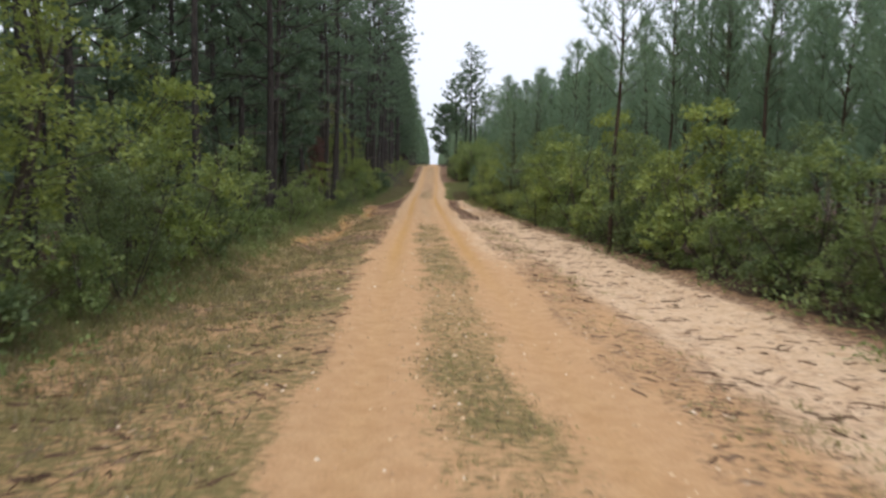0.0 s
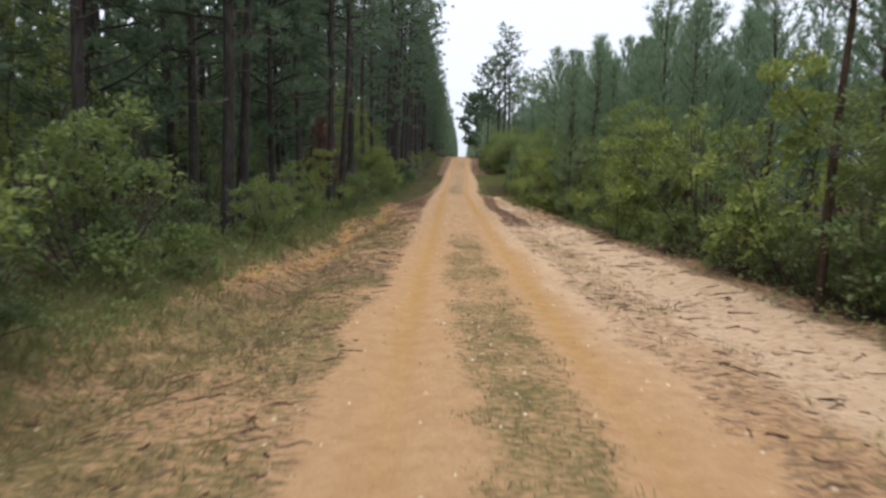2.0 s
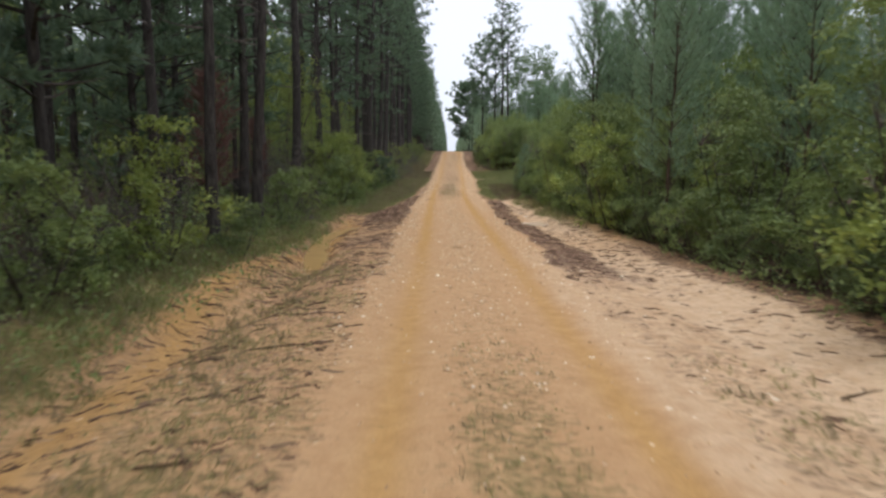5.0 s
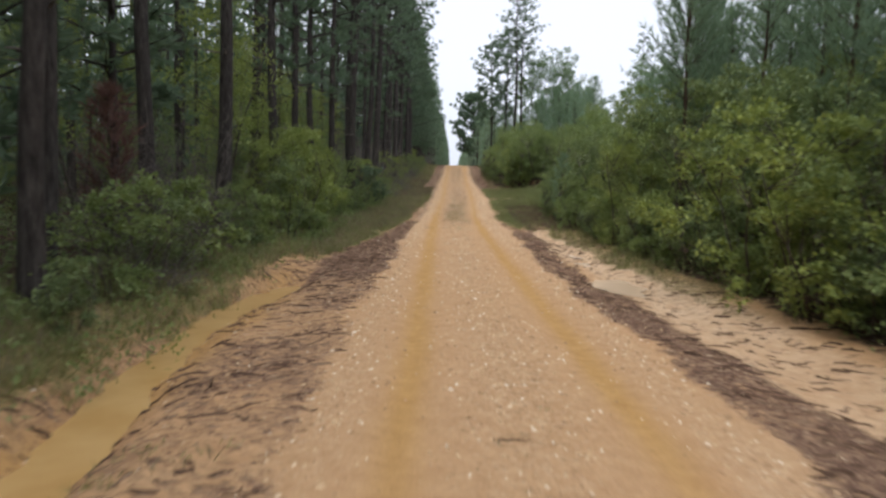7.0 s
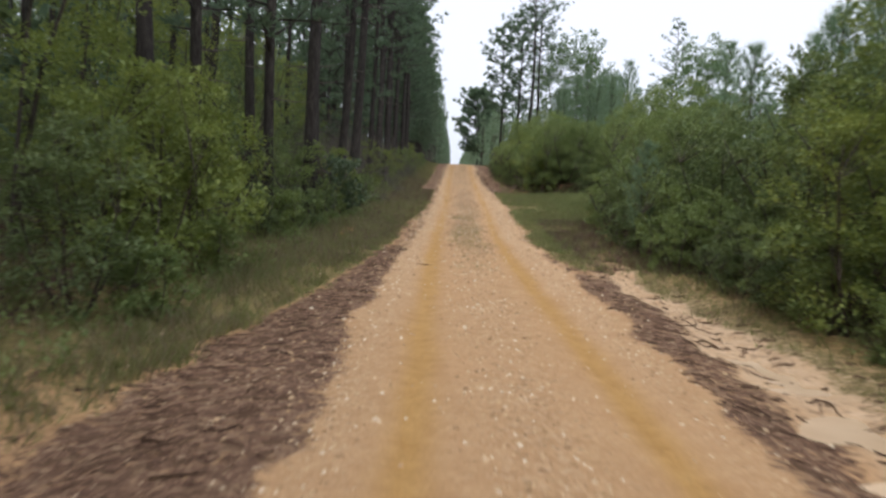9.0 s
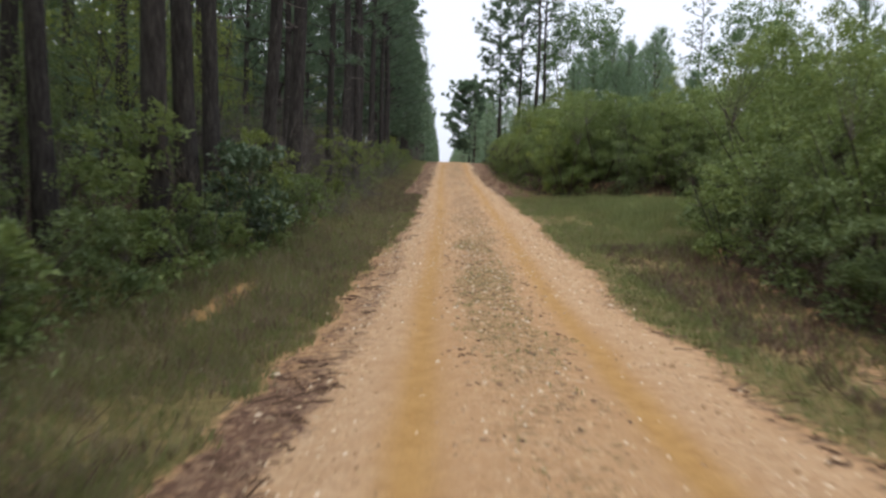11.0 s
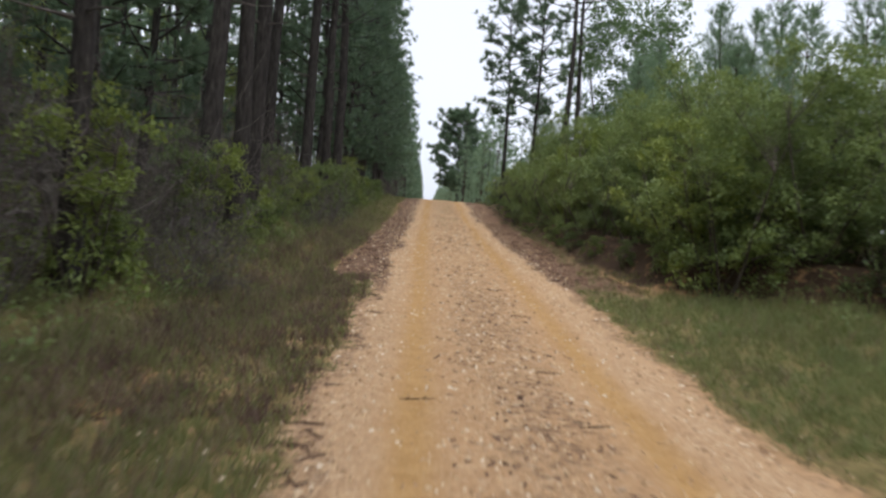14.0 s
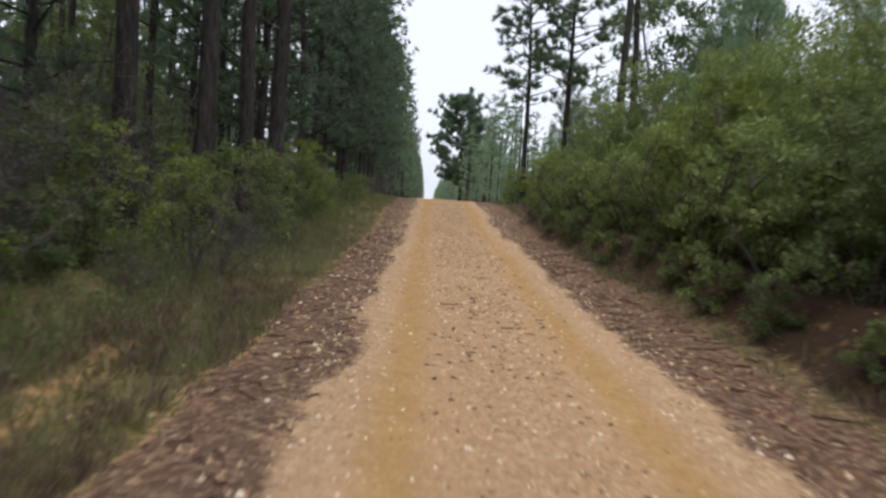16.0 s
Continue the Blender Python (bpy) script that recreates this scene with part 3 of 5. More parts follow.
def leafy(name, height, width, stems, clumps, per, leaf, mat, bark, low=0.15, label="", droop=0.0):
    """A broadleaf shrub or small tree: stems, twigs and clumps of leaves with gaps between."""
    ob = new(name)
    st, tw, cr = Soup(), Soup(), Soup()
    lines = []
    for k in range(stems):
        t = k * 6.28 / stems + rng.uniform(-0.5, 0.5)
        d = Vector((math.cos(t) * width / height * 0.55, math.sin(t) * width / height * 0.55, 1))
        line = bent_line(Vector((math.cos(t) * 0.12, math.sin(t) * 0.12, -0.15)), d, height * rng.uniform(0.7, 0.95), 6, 0.13)
        r = 0.0075 * height * rng.uniform(0.7, 1.2) + 0.006
        st.tube(line, [r * (1 - 0.13 * i) for i in range(7)], 5)
        lines.append(line)
    lobes = []
    for k in range(max(7, clumps // 9)):
        f = ((k + rng.random()) / max(7, clumps // 9)) ** 0.85
        t = k * 2.4 + rng.uniform(-0.6, 0.6)
        rad = 0.5 * width * math.sin(math.pi * (0.22 + 0.70 * f)) ** 0.75 * rng.uniform(0.35, 0.85)
        lobes.append((Vector((math.cos(t) * rad, math.sin(t) * rad, height * (low + (0.92 - low) * f))), rng.uniform(0.11, 0.20) * (width + 0.35 * height)))
    for c in range(clumps):
        if c % 6:
            centre, r = lobes[c % len(lobes)]
            d = ball_dir()
            d.z = abs(d.z) if rng.random() < 0.7 else d.z
            p = centre + Vector((d.x, d.y, d.z * 0.85)) * r * rng.uniform(0.65, 1.05)
            p.z = min(max(p.z, height * low + 0.08), height)
        else:
            f, t = rng.random(), rng.uniform(0, 6.28)
            rad = 0.4 * width * math.sqrt(rng.random()) * math.sin(math.pi * (0.2 + 0.72 * f))
            p = Vector((math.cos(t) * rad, math.sin(t) * rad, height * (low + (0.9 - low) * f)))
        z = p.z
        line = min(lines, key=lambda l: min((q - p).length for q in l[2:5]))
        q = min(line[1:6], key=lambda q: (q - p).length + (0.4 if q.z > p.z else 0))
        if c % 2:
            tw.tube([q, p], [0.010, 0.004], 3)
        out = Vector((p.x, p.y, (z - height * 0.4) * 0.8)).normalized()
        size = rng.uniform(0.6, 1.15) * (0.15 + 0.042 * height)
        for _ in range(int(per * rng.uniform(0.6, 1.4))):
            o = ball_dir() * size * rng.random() ** 0.45
            o.z *= 0.75
            d = (out * 0.6 + ball_dir() * 0.9 + Vector((0, 0, 0.15 - droop))).normalized()
            l = leaf * rng.uniform(0.8, 1.5)
            cr.leaf(p + o, d, Vector((rng.uniform(-0.5, 0.5), rng.uniform(-0.5, 0.5), 1)), l, l * 0.58)
    stem = part("stem", st, bark, ob, smooth=True)
    tagged(part("twig", tw, bark, stem), kind="stuff")
    part("crown", cr, mat, ob, label)
    return ob


def bare_brush(height, width, stems):
    """A dead, leafless tangle of grey twigs."""
    ob = new("dead_brush")
    tw = Soup()
    for k in range(stems):
        t = rng.uniform(0, 6.28)
        d = Vector((math.cos(t) * rng.uniform(0.1, 1.0) * width / height, math.sin(t) * rng.uniform(0.1, 1.0) * width / height, 1))
        line = bent_line(Vector((math.cos(t) * 0.2, math.sin(t) * 0.2, -0.1)), d, height * rng.uniform(0.6, 1.1), 6, 0.25)
        st = Soup()
        st.tube(line, [0.016, 0.014, 0.012, 0.010, 0.008, 0.006, 0.003], 3)
        part("stem", st, TWIG_GREY, ob)
        for _ in range(20):
            q = line[rng.randint(1, 6)]
            tw.tube(bent_line(q, ball_dir() + Vector((0, 0, 0.2)), rng.uniform(0.25, 1.0), 3, 0.4), [0.006, 0.005, 0.0035, 0.002], 3)
    tagged(part("twig", tw, TWIG_GREY, ob), kind="stuff")
    return ob


class Kind:
    """One kind of plant: a few grown forms, set out over the land."""

    def __init__(self, protos, label, category, group):
        self.protos, self.first = protos, [True] * len(protos)
        for p, l in zip(protos, label if isinstance(label, list) else [label] * len(protos)):
            tagged(p, l, category, group)

    def put(self, x, y, which=None, size=1.0, turn=None, sink=0.0, tall=1.0):
        i = rng.randrange(len(self.protos)) if which is None else which
        turn = rng.uniform(0, 360) if turn is None else turn
        m = pose(x, y, on_ground(x, y) - sink, rng.uniform(-1.5, 1.5), rng.uniform(-1.5, 1.5), turn) @ Matrix.Diagonal((size, size, size * tall, 1))
        if self.first[i]:
            self.first[i] = False
            self.protos[i].matrix_basis = m
            return self.protos[i]
        return copy_thing(self.protos[i], m)

# ---------------------------------------------------------------- the trees and shrubs of this road
PINES = Kind([tall_pine(20.5, 0.185, 0.34, 3.0, 42), tall_pine(19.0, 0.16, 0.24, 2.7, 42), tall_pine(21.5, 0.205, 0.38, 3.2, 40), tall_pine(18.0, 0.13, 0.40, 2.4, 32), tall_pine(17.5, 0.18, 0.36, 3.7, 62, 8, (0.44, 0.11)), tall_pine(20.0, 0.20, 0.56, 2.9, 38), tall_pine(17.0, 0.20, 0.22, 4.4, 78, 8, (0.6, 0.2)), tall_pine(16.0, 0.22, 0.14, 5.4, 120, 11, (0.7, 0.24)), tall_pine(18.5, 0.14, 0.10, 2.7, 74, 9, (0.42, 0.085)), tall_pine(17.0, 0.12, 0.16, 2.4, 66, 9, (0.42, 0.085))],
             "tall plantation pine with dark plated bark", "pine tree", "mature pines along the track")
YOUNG = Kind([young_pine(8.5, 0.075, 1.6, 12), young_pine(7.2, 0.06, 1.5, 10), young_pine(9.5, 0.085, 1.8, 13), young_pine(6.0, 0.05, 1.35, 9), young_pine(11.0, 0.085, 1.7, 12, start=0.40)],
             "young pine with upright needle whorls", "pine tree", "young pines in the thicket")
BROAD_LABELS = ["leafy green scrub oak in the roadside thicket", "dense dark green scrub tree reaching the ground", "tall light-crowned scrub oak"]
BROAD = Kind([leafy("broadleaf_tree", 6.0, 5.0, 4, 125, 44, 0.115, LEAF_GREEN, BARK_OAK, 0.06), leafy("broadleaf_tree", 5.0, 4.6, 5, 125, 44, 0.11, LEAF_DARK, BARK_OAK, 0.02), leafy("broadleaf_tree", 6.8, 4.6, 3, 125, 44, 0.115, LEAF_GREEN, BARK_OAK, 0.15)],
             BROAD_LABELS, "tree", "scrub trees beside the track")
FINE = Kind([leafy("broadleaf_tree", 5.6, 4.8, 5, 150, 52, 0.105, LEAF_GREEN, BARK_OAK, 0.04), leafy("broadleaf_tree", 4.8, 4.6, 6, 150, 52, 0.10, LEAF_DARK, BARK_OAK, 0.02), leafy("broadleaf_tree", 6.0, 4.4, 4, 150, 50, 0.105, LEAF_GREEN, BARK_OAK, 0.08), leafy("broadleaf_tree", 5.2, 3.4, 6, 230, 40, 0.08, LEAF_BRIGHT, BARK_OAK, 0.04)],
            BROAD_LABELS + ["bright green small-leaved tree leaning over the verge"], "tree", "scrub trees beside the track")
OAK = Kind([leafy("oak_tree", 14.0, 9.0, 3, 230, 44, 0.22, LEAF_OAK, BARK_OAK, 0.38)], "tall airy oak rising above the thicket", "tree", "tall oaks")
SHRUB = Kind([leafy("shrub", 2.3, 2.3, 6, 75, 36, 0.085, LEAF_GREEN, BARK_OAK, 0.03), leafy("shrub", 1.7, 2.0, 6, 66, 34, 0.08, LEAF_DARK, BARK_OAK, 0.02), leafy("shrub", 2.8, 2.2, 5, 80, 36, 0.09, LEAF_BRIGHT, BARK_OAK, 0.05), leafy("shrub", 1.2, 1.5, 6, 50, 28, 0.09, LEAF_GREEN, BARK_OAK, 0.02), leafy("shrub", 3.4, 2.6, 5, 90, 38, 0.09, LEAF_DARK, BARK_OAK, 0.03)],
             ["mid-green leafy roadside shrub", "low dark green shrub at the wood's edge", "bright yellow-green leafy shrub", "small green bush at the verge", "tall dark green thicket shrub"], "shrub", "roadside shrubs")
MAGNOLIA = Kind([leafy("magnolia_bush", 2.1, 1.6, 5, 66, 34, 0.115, LEAF_GLOSSY, BARK_OAK, 0.05)], "glossy large-leaved evergreen bush", "shrub", "glossy bushes")
BRUSH = Kind([bare_brush(2.4, 1.8, 16), bare_brush(1.6, 2.0, 16), bare_brush(4.2, 2.6, 18)], "leafless tangle of dead grey twigs", "dead shrub", "dead brush")

spots = []


def free(x, y, gap):
    if any((x - a) ** 2 + (y - b) ** 2 < gap * gap for a, b in spots):
        return False
    spots.append((x, y))
    return True


# mature pines: the ones with a known stand, then the plantation rows behind
for x, y, k, s in ((-5.5, 24.4, 1, 0.92), (-6.8, 25.8, 1, 0.9), (-5.9, 27.0, 3, 1.0), (-5.1, 36.2, 3, 1.0), (-6.5, 32.6, 9, 0.9), (-6.4, 36.5, 3, 1.0), (-7.9, 39.2, 9, 1.0), (-5.3, 40.4, 3, 1.1), (-8.0, 59.6, 0, 1.0),
                   (-6.6, 51.5, 2, 1.02), (-6.2, 42.2, 1, 1.0), (-6.3, 56.7, 0, 1.0), (-6.5, 64.6, 0, 0.95), (-4.6, 64.0, 2, 0.95), (-7.0, 47.6, 0, 1.0), (-5.8, 57.8, 1, 1.0), (-4.9, 60.3, 1, 1.0), (-4.9, 66.4, 2, 1.0), (-5.3, 69.1, 2, 0.95), (-4.7, 71.1, 0, 1.0), (-4.5, 73.0, 2, 1.05),
                   (-4.4, 79.6, 1, 1.0), (-5.6, 77.6, 1, 1.0), (-4.5, 85.0, 2, 1.0), (-4.15, 85.9, 0, 1.0), (-4.2, 87.2, 2, 1.0), (-4.3, 95.6, 2, 1.0), (-3.8, 96.6, 0, 0.95), (-3.6, 98.9, 2, 1.0), (-5.4, 94.7, 2, 1.05), (-6.6, 20.0, 3, 0.95), (-7.2, 12.5, 1, 0.95), (-6.9, 4.0, 1, 0.95)):
    spots.append((x, y))
    PINES.put(x, y, k, s)
for row, x0 in enumerate((-5.4, -9.0)):
    y = 99.5 if row == 0 else -9.0
    while y < 150:
        y += rng.uniform(3.4, 5.6) if row else rng.uniform(2.2, 3.6)
        x = x0 + rng.uniform(-0.7, 0.7) + float(road_x(y)) - 0.2
        if free(x, y, 1.5):
            PINES.put(x, y, rng.choice((0, 5, 3)) if row and 58 < y < 80 else rng.choice((8, 9, 8, 1)) if row or y > 99 else rng.choice((1, 3, 3)), rng.uniform(0.80, 1.05))
# mature pines standing among the thicket across the track, and the grove past the crest
for x, y, k, s in ((7.6, 107.6, 5, 1.0), (8.3, 108.6, 5, 0.95), (7.4, 116.0, 4, 0.9), (6.0, 119.5, 4, 0.95), (7.0, 190, 7, 1.0), (10.2, 196, 6, 0.8), (12.5, 194, 4, 0.75), (7.2, 178, 1, 0.8), (14, 192, 1, 0.9), (9.5, 170, 3, 0.8), (24, 118, 0, 0.8)):
    spots.append((x, y))
    PINES.put(x, y, k, s)

# young pines
n = 0
while n < 150:
    x, y = rng.uniform(6.8, 17), rng.uniform(-6, 130)
    if 56 < y < 82 and x < 11:
        continue
    if y < 26 and x < 8.2:
        continue
    if y > 40 and rng.random() < (0.45 if y < 60 else 1.0 if y < 100 else 0.7):
        continue
    if free(x, y, 1.35):
        YOUNG.put(x, y, rng.randrange(4), rng.uniform(0.82, 1.05) * (1.0 if y < 50 else 0.92))
    n += 1

n = 0
while n < 85:
    x, y = rng.uniform(7.4, 15), rng.uniform(6, 50)
    if free(x, y, 1.3):
        YOUNG.put(x, y, rng.choice((0, 1, 2, 2)), rng.uniform(0.85, 1.08))
    n += 1

for x, y, k, s in ((10.3, 87.0, 1, 1.04), (12.2, 87.5, 3, 1.05), (10.0, 93.5, 1, 0.95), (10.9, 91.0, 1, 1.05), (13.5, 97.0, 0, 0.9), (9.0, 101.0, 3, 1.0), (10.3, 95.2, 0, 0.97), (11.6, 96.5, 1, 1.0), (12.8, 98.0, 1, 1.05)):
    spots.append((x, y))
    YOUNG.put(x, y, k, s)

for x, y, k, s in ((4.9, 17.4, 4, 0.85), (7.5, 20.5, 4, 0.88), (8.4, 18.8, 4, 0.85), (4.9, 37.1, 0, 0.75), (5.5, 40.3, 4, 0.8), (6.4, 51.7, 4, 1.0), (6.9, 52.8, 2, 1.0), (7.6, 54.2, 2, 1.0), (9.4, 65.3, 1, 0.95), (4.5, 60.1, 3, 0.58),
                   (7.4, 49.0, 4, 0.95), (8.0, 46.5, 2, 1.05), (9.0, 51.0, 4, 1.0), (8.6, 55.6, 2, 1.05), (7.2, 44.0, 4, 0.9), (9.6, 47.5, 4, 1.0), (10.2, 53.5, 2, 1.1), (9.7, 58.2, 4, 0.9), (7.0, 28.5, 4, 0.72), (7.8, 15.5, 4, 0.9)):
    spots.append((x, y))
    YOUNG.put(x, y, k, s)

# scrub trees and shrubs with a known stand: x, y, kind, form, size
for x, y, kind, k, s in ((-5.1, 7.6, FINE, 3, 0.95), (-7.4, 10.5, FINE, 1, 0.8), (-5.6, 4.6, FINE, 3, 0.8), (-4.6, 12.4, SHRUB, 2, 1.1), (-5.6, 13.4, SHRUB, 4, 0.85), (-4.9, 17.2, SHRUB, 0, 1.05), (-5.8, 18.6, SHRUB, 1, 1.1), (-5.2, 15.0, SHRUB, 1, 0.7), (-4.7, 4.5, FINE, 3, 0.6), (-5.6, 22, SHRUB, 1, 0.7),
                         (-5.0, 29.5, SHRUB, 0, 0.75), (-4.9, 33.0, SHRUB, 2, 0.75), (-4.8, 41.5, SHRUB, 0, 0.68), (-5.0, 44.5, SHRUB, 3, 1.2), (-5.6, 46.0, BRUSH, 1, 0.9), (-4.8, 48.6, SHRUB, 3, 0.8), (-5.3, 55.0, FINE, 3, 0.62), (-4.8, 53.0, SHRUB, 2, 0.95), (-5.0, 56.6, SHRUB, 2, 0.95), (-5.9, 53.6, FINE, 3, 0.52), (-4.6, 54.6, SHRUB, 2, 0.7),
                         (-4.5, 50.5, SHRUB, 4, 0.75), (-4.0, 66.8, MAGNOLIA, 0, 1.0), (-4.2, 61.4, SHRUB, 1, 0.6), (-4.25, 62.9, SHRUB, 3, 0.7), (-4.15, 64.4, SHRUB, 1, 0.6), (-4.0, 65.6, SHRUB, 3, 0.6), (-4.4, 59.8, SHRUB, 3, 0.8), (-4.6, 58.6, SHRUB, 1, 0.6), (-3.8, 68.0, SHRUB, 3, 0.6), (-3.9, 69.3, SHRUB, 1, 0.7), (-3.8, 71.0, SHRUB, 3, 0.9), (-4.2, 73.5, SHRUB, 1, 0.55), (-4.0, 75.5, SHRUB, 3, 0.5), (-4.8, 63.5, SHRUB, 0, 0.9), (-4.6, 72.0, SHRUB, 2, 0.5), (-4.2, 76.8, SHRUB, 2, 0.42), (-4.4, 80.2, SHRUB, 0, 0.5), (-3.9, 84.0, SHRUB, 2, 0.62), (-5.2, 86.5, BRUSH, 0, 1.0), (-5.4, 82.0, BRUSH, 1, 1.1),
                         (-4.2, 91.0, SHRUB, 2, 0.58), (-3.9, 87.6, SHRUB, 2, 0.42), (-3.7, 86.2, SHRUB, 3, 0.6), (-4.2, 89.4, SHRUB, 1, 0.5), (-3.8, 93.2, SHRUB, 2, 0.5), (-4.5, 95.0, SHRUB, 2, 0.55), (5.3, 65.0, SHRUB, 4, 0.8), (5.4, 67.0, SHRUB, 0, 0.9), (6.1, 69.2, SHRUB, 1, 1.0), (7.0, 70.8, SHRUB, 4, 0.7), (5.0, 63.2, SHRUB, 1, 0.9), (8.4, 73.6, SHRUB, 0, 0.9), (9.6, 76.2, SHRUB, 1, 1.0), (-3.6, 97.0, SHRUB, 0, 0.8), (-4.4, 88.5, BRUSH, 0, 0.9), (-3.4, 102, SHRUB, 2, 0.7), (-4.6, 70.0, BRUSH, 1, 1.0), (-4.9, 60.0, SHRUB, 4, 0.8),
                         (6.0, 10.0, SHRUB, 0, 0.9), (5.9, 13.6, SHRUB, 2, 1.0), (4.9, 28.2, SHRUB, 2, 0.9), (4.8, 41.5, SHRUB, 2, 0.85), (5.0, 52.0, FINE, 3, 0.66), (6.3, 13.0, SHRUB, 4, 0.8), (5.4, 17.0, SHRUB, 4, 1.0), (5.9, 20.0, SHRUB, 2, 1.15), (5.8, 24.0, SHRUB, 0, 1.3), (5.9, 28.0, SHRUB, 2, 1.05), (6.2, 31.0, FINE, 0, 0.75), (5.7, 35.0, SHRUB, 4, 1.1),
                         (5.8, 44.5, FINE, 1, 0.95), (6.4, 48.0, FINE, 1, 1.15), (5.6, 41.0, FINE, 0, 0.8), (6.2, 52.5, FINE, 0, 1.05), (6.6, 56.0, FINE, 1, 1.12), (6.5, 60.0, FINE, 1, 0.98), (6.4, 64.0, FINE, 0, 0.92), (7.4, 68.3, FINE, 0, 1.12), (8.6, 71.8, FINE, 2, 0.95), (8.6, 59.5, FINE, 0, 1.05),
                         (6.2, 85.0, FINE, 1, 0.62), (6.4, 88.0, FINE, 0, 0.62), (5.8, 90.5, FINE, 1, 0.6), (6.3, 93.5, FINE, 2, 0.6), (5.7, 97.0, FINE, 0, 0.58), (6.2, 101, FINE, 1, 0.65), (5.8, 105, FINE, 0, 0.6), (11.6, 111.0, OAK, 0, 0.92), (15.5, 116.0, OAK, 0, 0.8)):
    spots.append((x, y))
    kind.put(x, y, k, s)

# thicket fill
n = 0
while n < 95:
    y = rng.uniform(36, 128)
    x = rng.uniform(6.0, 15) + (3.2 if 58 < y < 81 else 0) + (float(road_x(y)) if y > 100 else 0)
    if free(x, y, 1.6):
        BROAD.put(x, y, rng.randrange(3), rng.uniform(0.6, 0.85) if y < 80 else rng.uniform(0.45, 0.66))
    n += 1
y = 61.0
while y < 84:
    x = 10.0 + rng.uniform(-0.4, 0.8) - 3.0 * float(step(82, 86, y)) - 3.6 * float(1 - step(62, 75, y))
    spots.append((x, y))
    BROAD.put(x, y, rng.choice((1, 0, 2)), rng.uniform(0.85, 1.08))
    y += rng.uniform(1.5, 2.3)
n = 0
while n < 44:
    x, y = rng.uniform(9.5, 21), rng.uniform(72, 122)
    if free(x, y, 1.7):
        BROAD.put(x, y, rng.choice((0, 2)), rng.uniform(0.62, 0.84))
    n += 1
# saplings and scrub between the pine trunks
n = 0
while n < 26:
    x, y = rng.uniform(-13.5, -9.5), rng.uniform(0, 120)
    if free(x, y, 1.2):
        BROAD.put(x, y, rng.choice((0, 2, 2)), rng.uniform(0.5, 0.8))
    n += 1
for x, y in ((-6.6, 80.5), (-7.2, 85.0), (-6.7, 90.0), (-6.9, 74.5), (-7.4, 95.5), (-6.8, 50.5), (-7.2, 47.5), (-7.0, 70.0), (-8.2, 88.0), (-8.6, 78.0), (-6.4, 100.0), (-8.0, 60.0), (-6.3, 76.5), (-7.6, 82.0), (-6.5, 87.5), (-7.8, 92.0), (-6.2, 96.0), (-7.6, 66.0)):
    spots.append((x, y))
    BRUSH.put(x, y, 2, rng.uniform(0.8, 1.1))
for x, y in ((-7.4, 72.5), (-8.4, 75.5), (-7.0, 78.8), (-8.8, 83.0), (-7.6, 87.0), (-8.6, 91.5), (-7.2, 99.0), (-8.4, 104.0), (-7.4, 63.5), (-8.6, 68.5), (-7.8, 56.0), (-8.2, 50.5)):
    if free(x, y, 0.7):
        SHRUB.put(x, y, 4, rng.uniform(0.7, 1.05))
# form 0 takes the bright leaves: light from canopy gaps put into colour
UNDER = Kind([leafy("understorey_tree", 8.5, 4.2, 2, 110, 34, 0.11, LEAF_BRIGHT, BARK_OAK, 0.22), leafy("understorey_tree", 6.5, 3.8, 3, 100, 34, 0.10, LEAF_DARK, BARK_OAK, 0.14)],
             ["slender tree among the pine trunks, sunlit-gap brightness in its leaf colour", "leafy green understorey tree among the pines"], "tree", "understorey trees")
for x, y, k, s in ((-7.4, 54.0, 0, 0.85), (-8.8, 58.5, 0, 0.9), (-7.8, 61.5, 0, 0.8), (-9.6, 64.0, 0, 1.0), (-7.6, 67.0, 1, 0.8), (-8.6, 71.0, 0, 0.95), (-7.6, 74.5, 0, 0.8), (-10.6, 76.0, 0, 1.0), (-10.8, 52.0, 0, 1.0), (-11.6, 57.0, 1, 1.1), (-11.4, 68.0, 0, 1.1),
                   (-7.6, 28.5, 1, 0.75), (-9.8, 33.0, 1, 0.9), (-8.8, 22.0, 0, 0.8), (-10.8, 27.0, 1, 1.0), (-9.8, 43.0, 1, 0.9), (-11.2, 37.0, 1, 1.0), (-9.6, 83.0, 1, 0.9), (-11.0, 88.0, 0, 1.0), (-9.2, 92.5, 1, 0.8), (-8.4, 99.0, 0, 0.85), (-10.2, 104.0, 1, 1.0)):
    UNDER.put(x, y, k, s)
DEAD = Kind([young_pine(3.8, 0.045, 0.9, 7, NEEDLE_DEAD, "rust-brown dead needles")], "dead young pine with rust-brown needles", "pine tree", "dead pines")
DEAD.put(-5.9, 38.6, 0, 1.0)
DEAD.put(-6.6, 45.2, 0, 0.8)
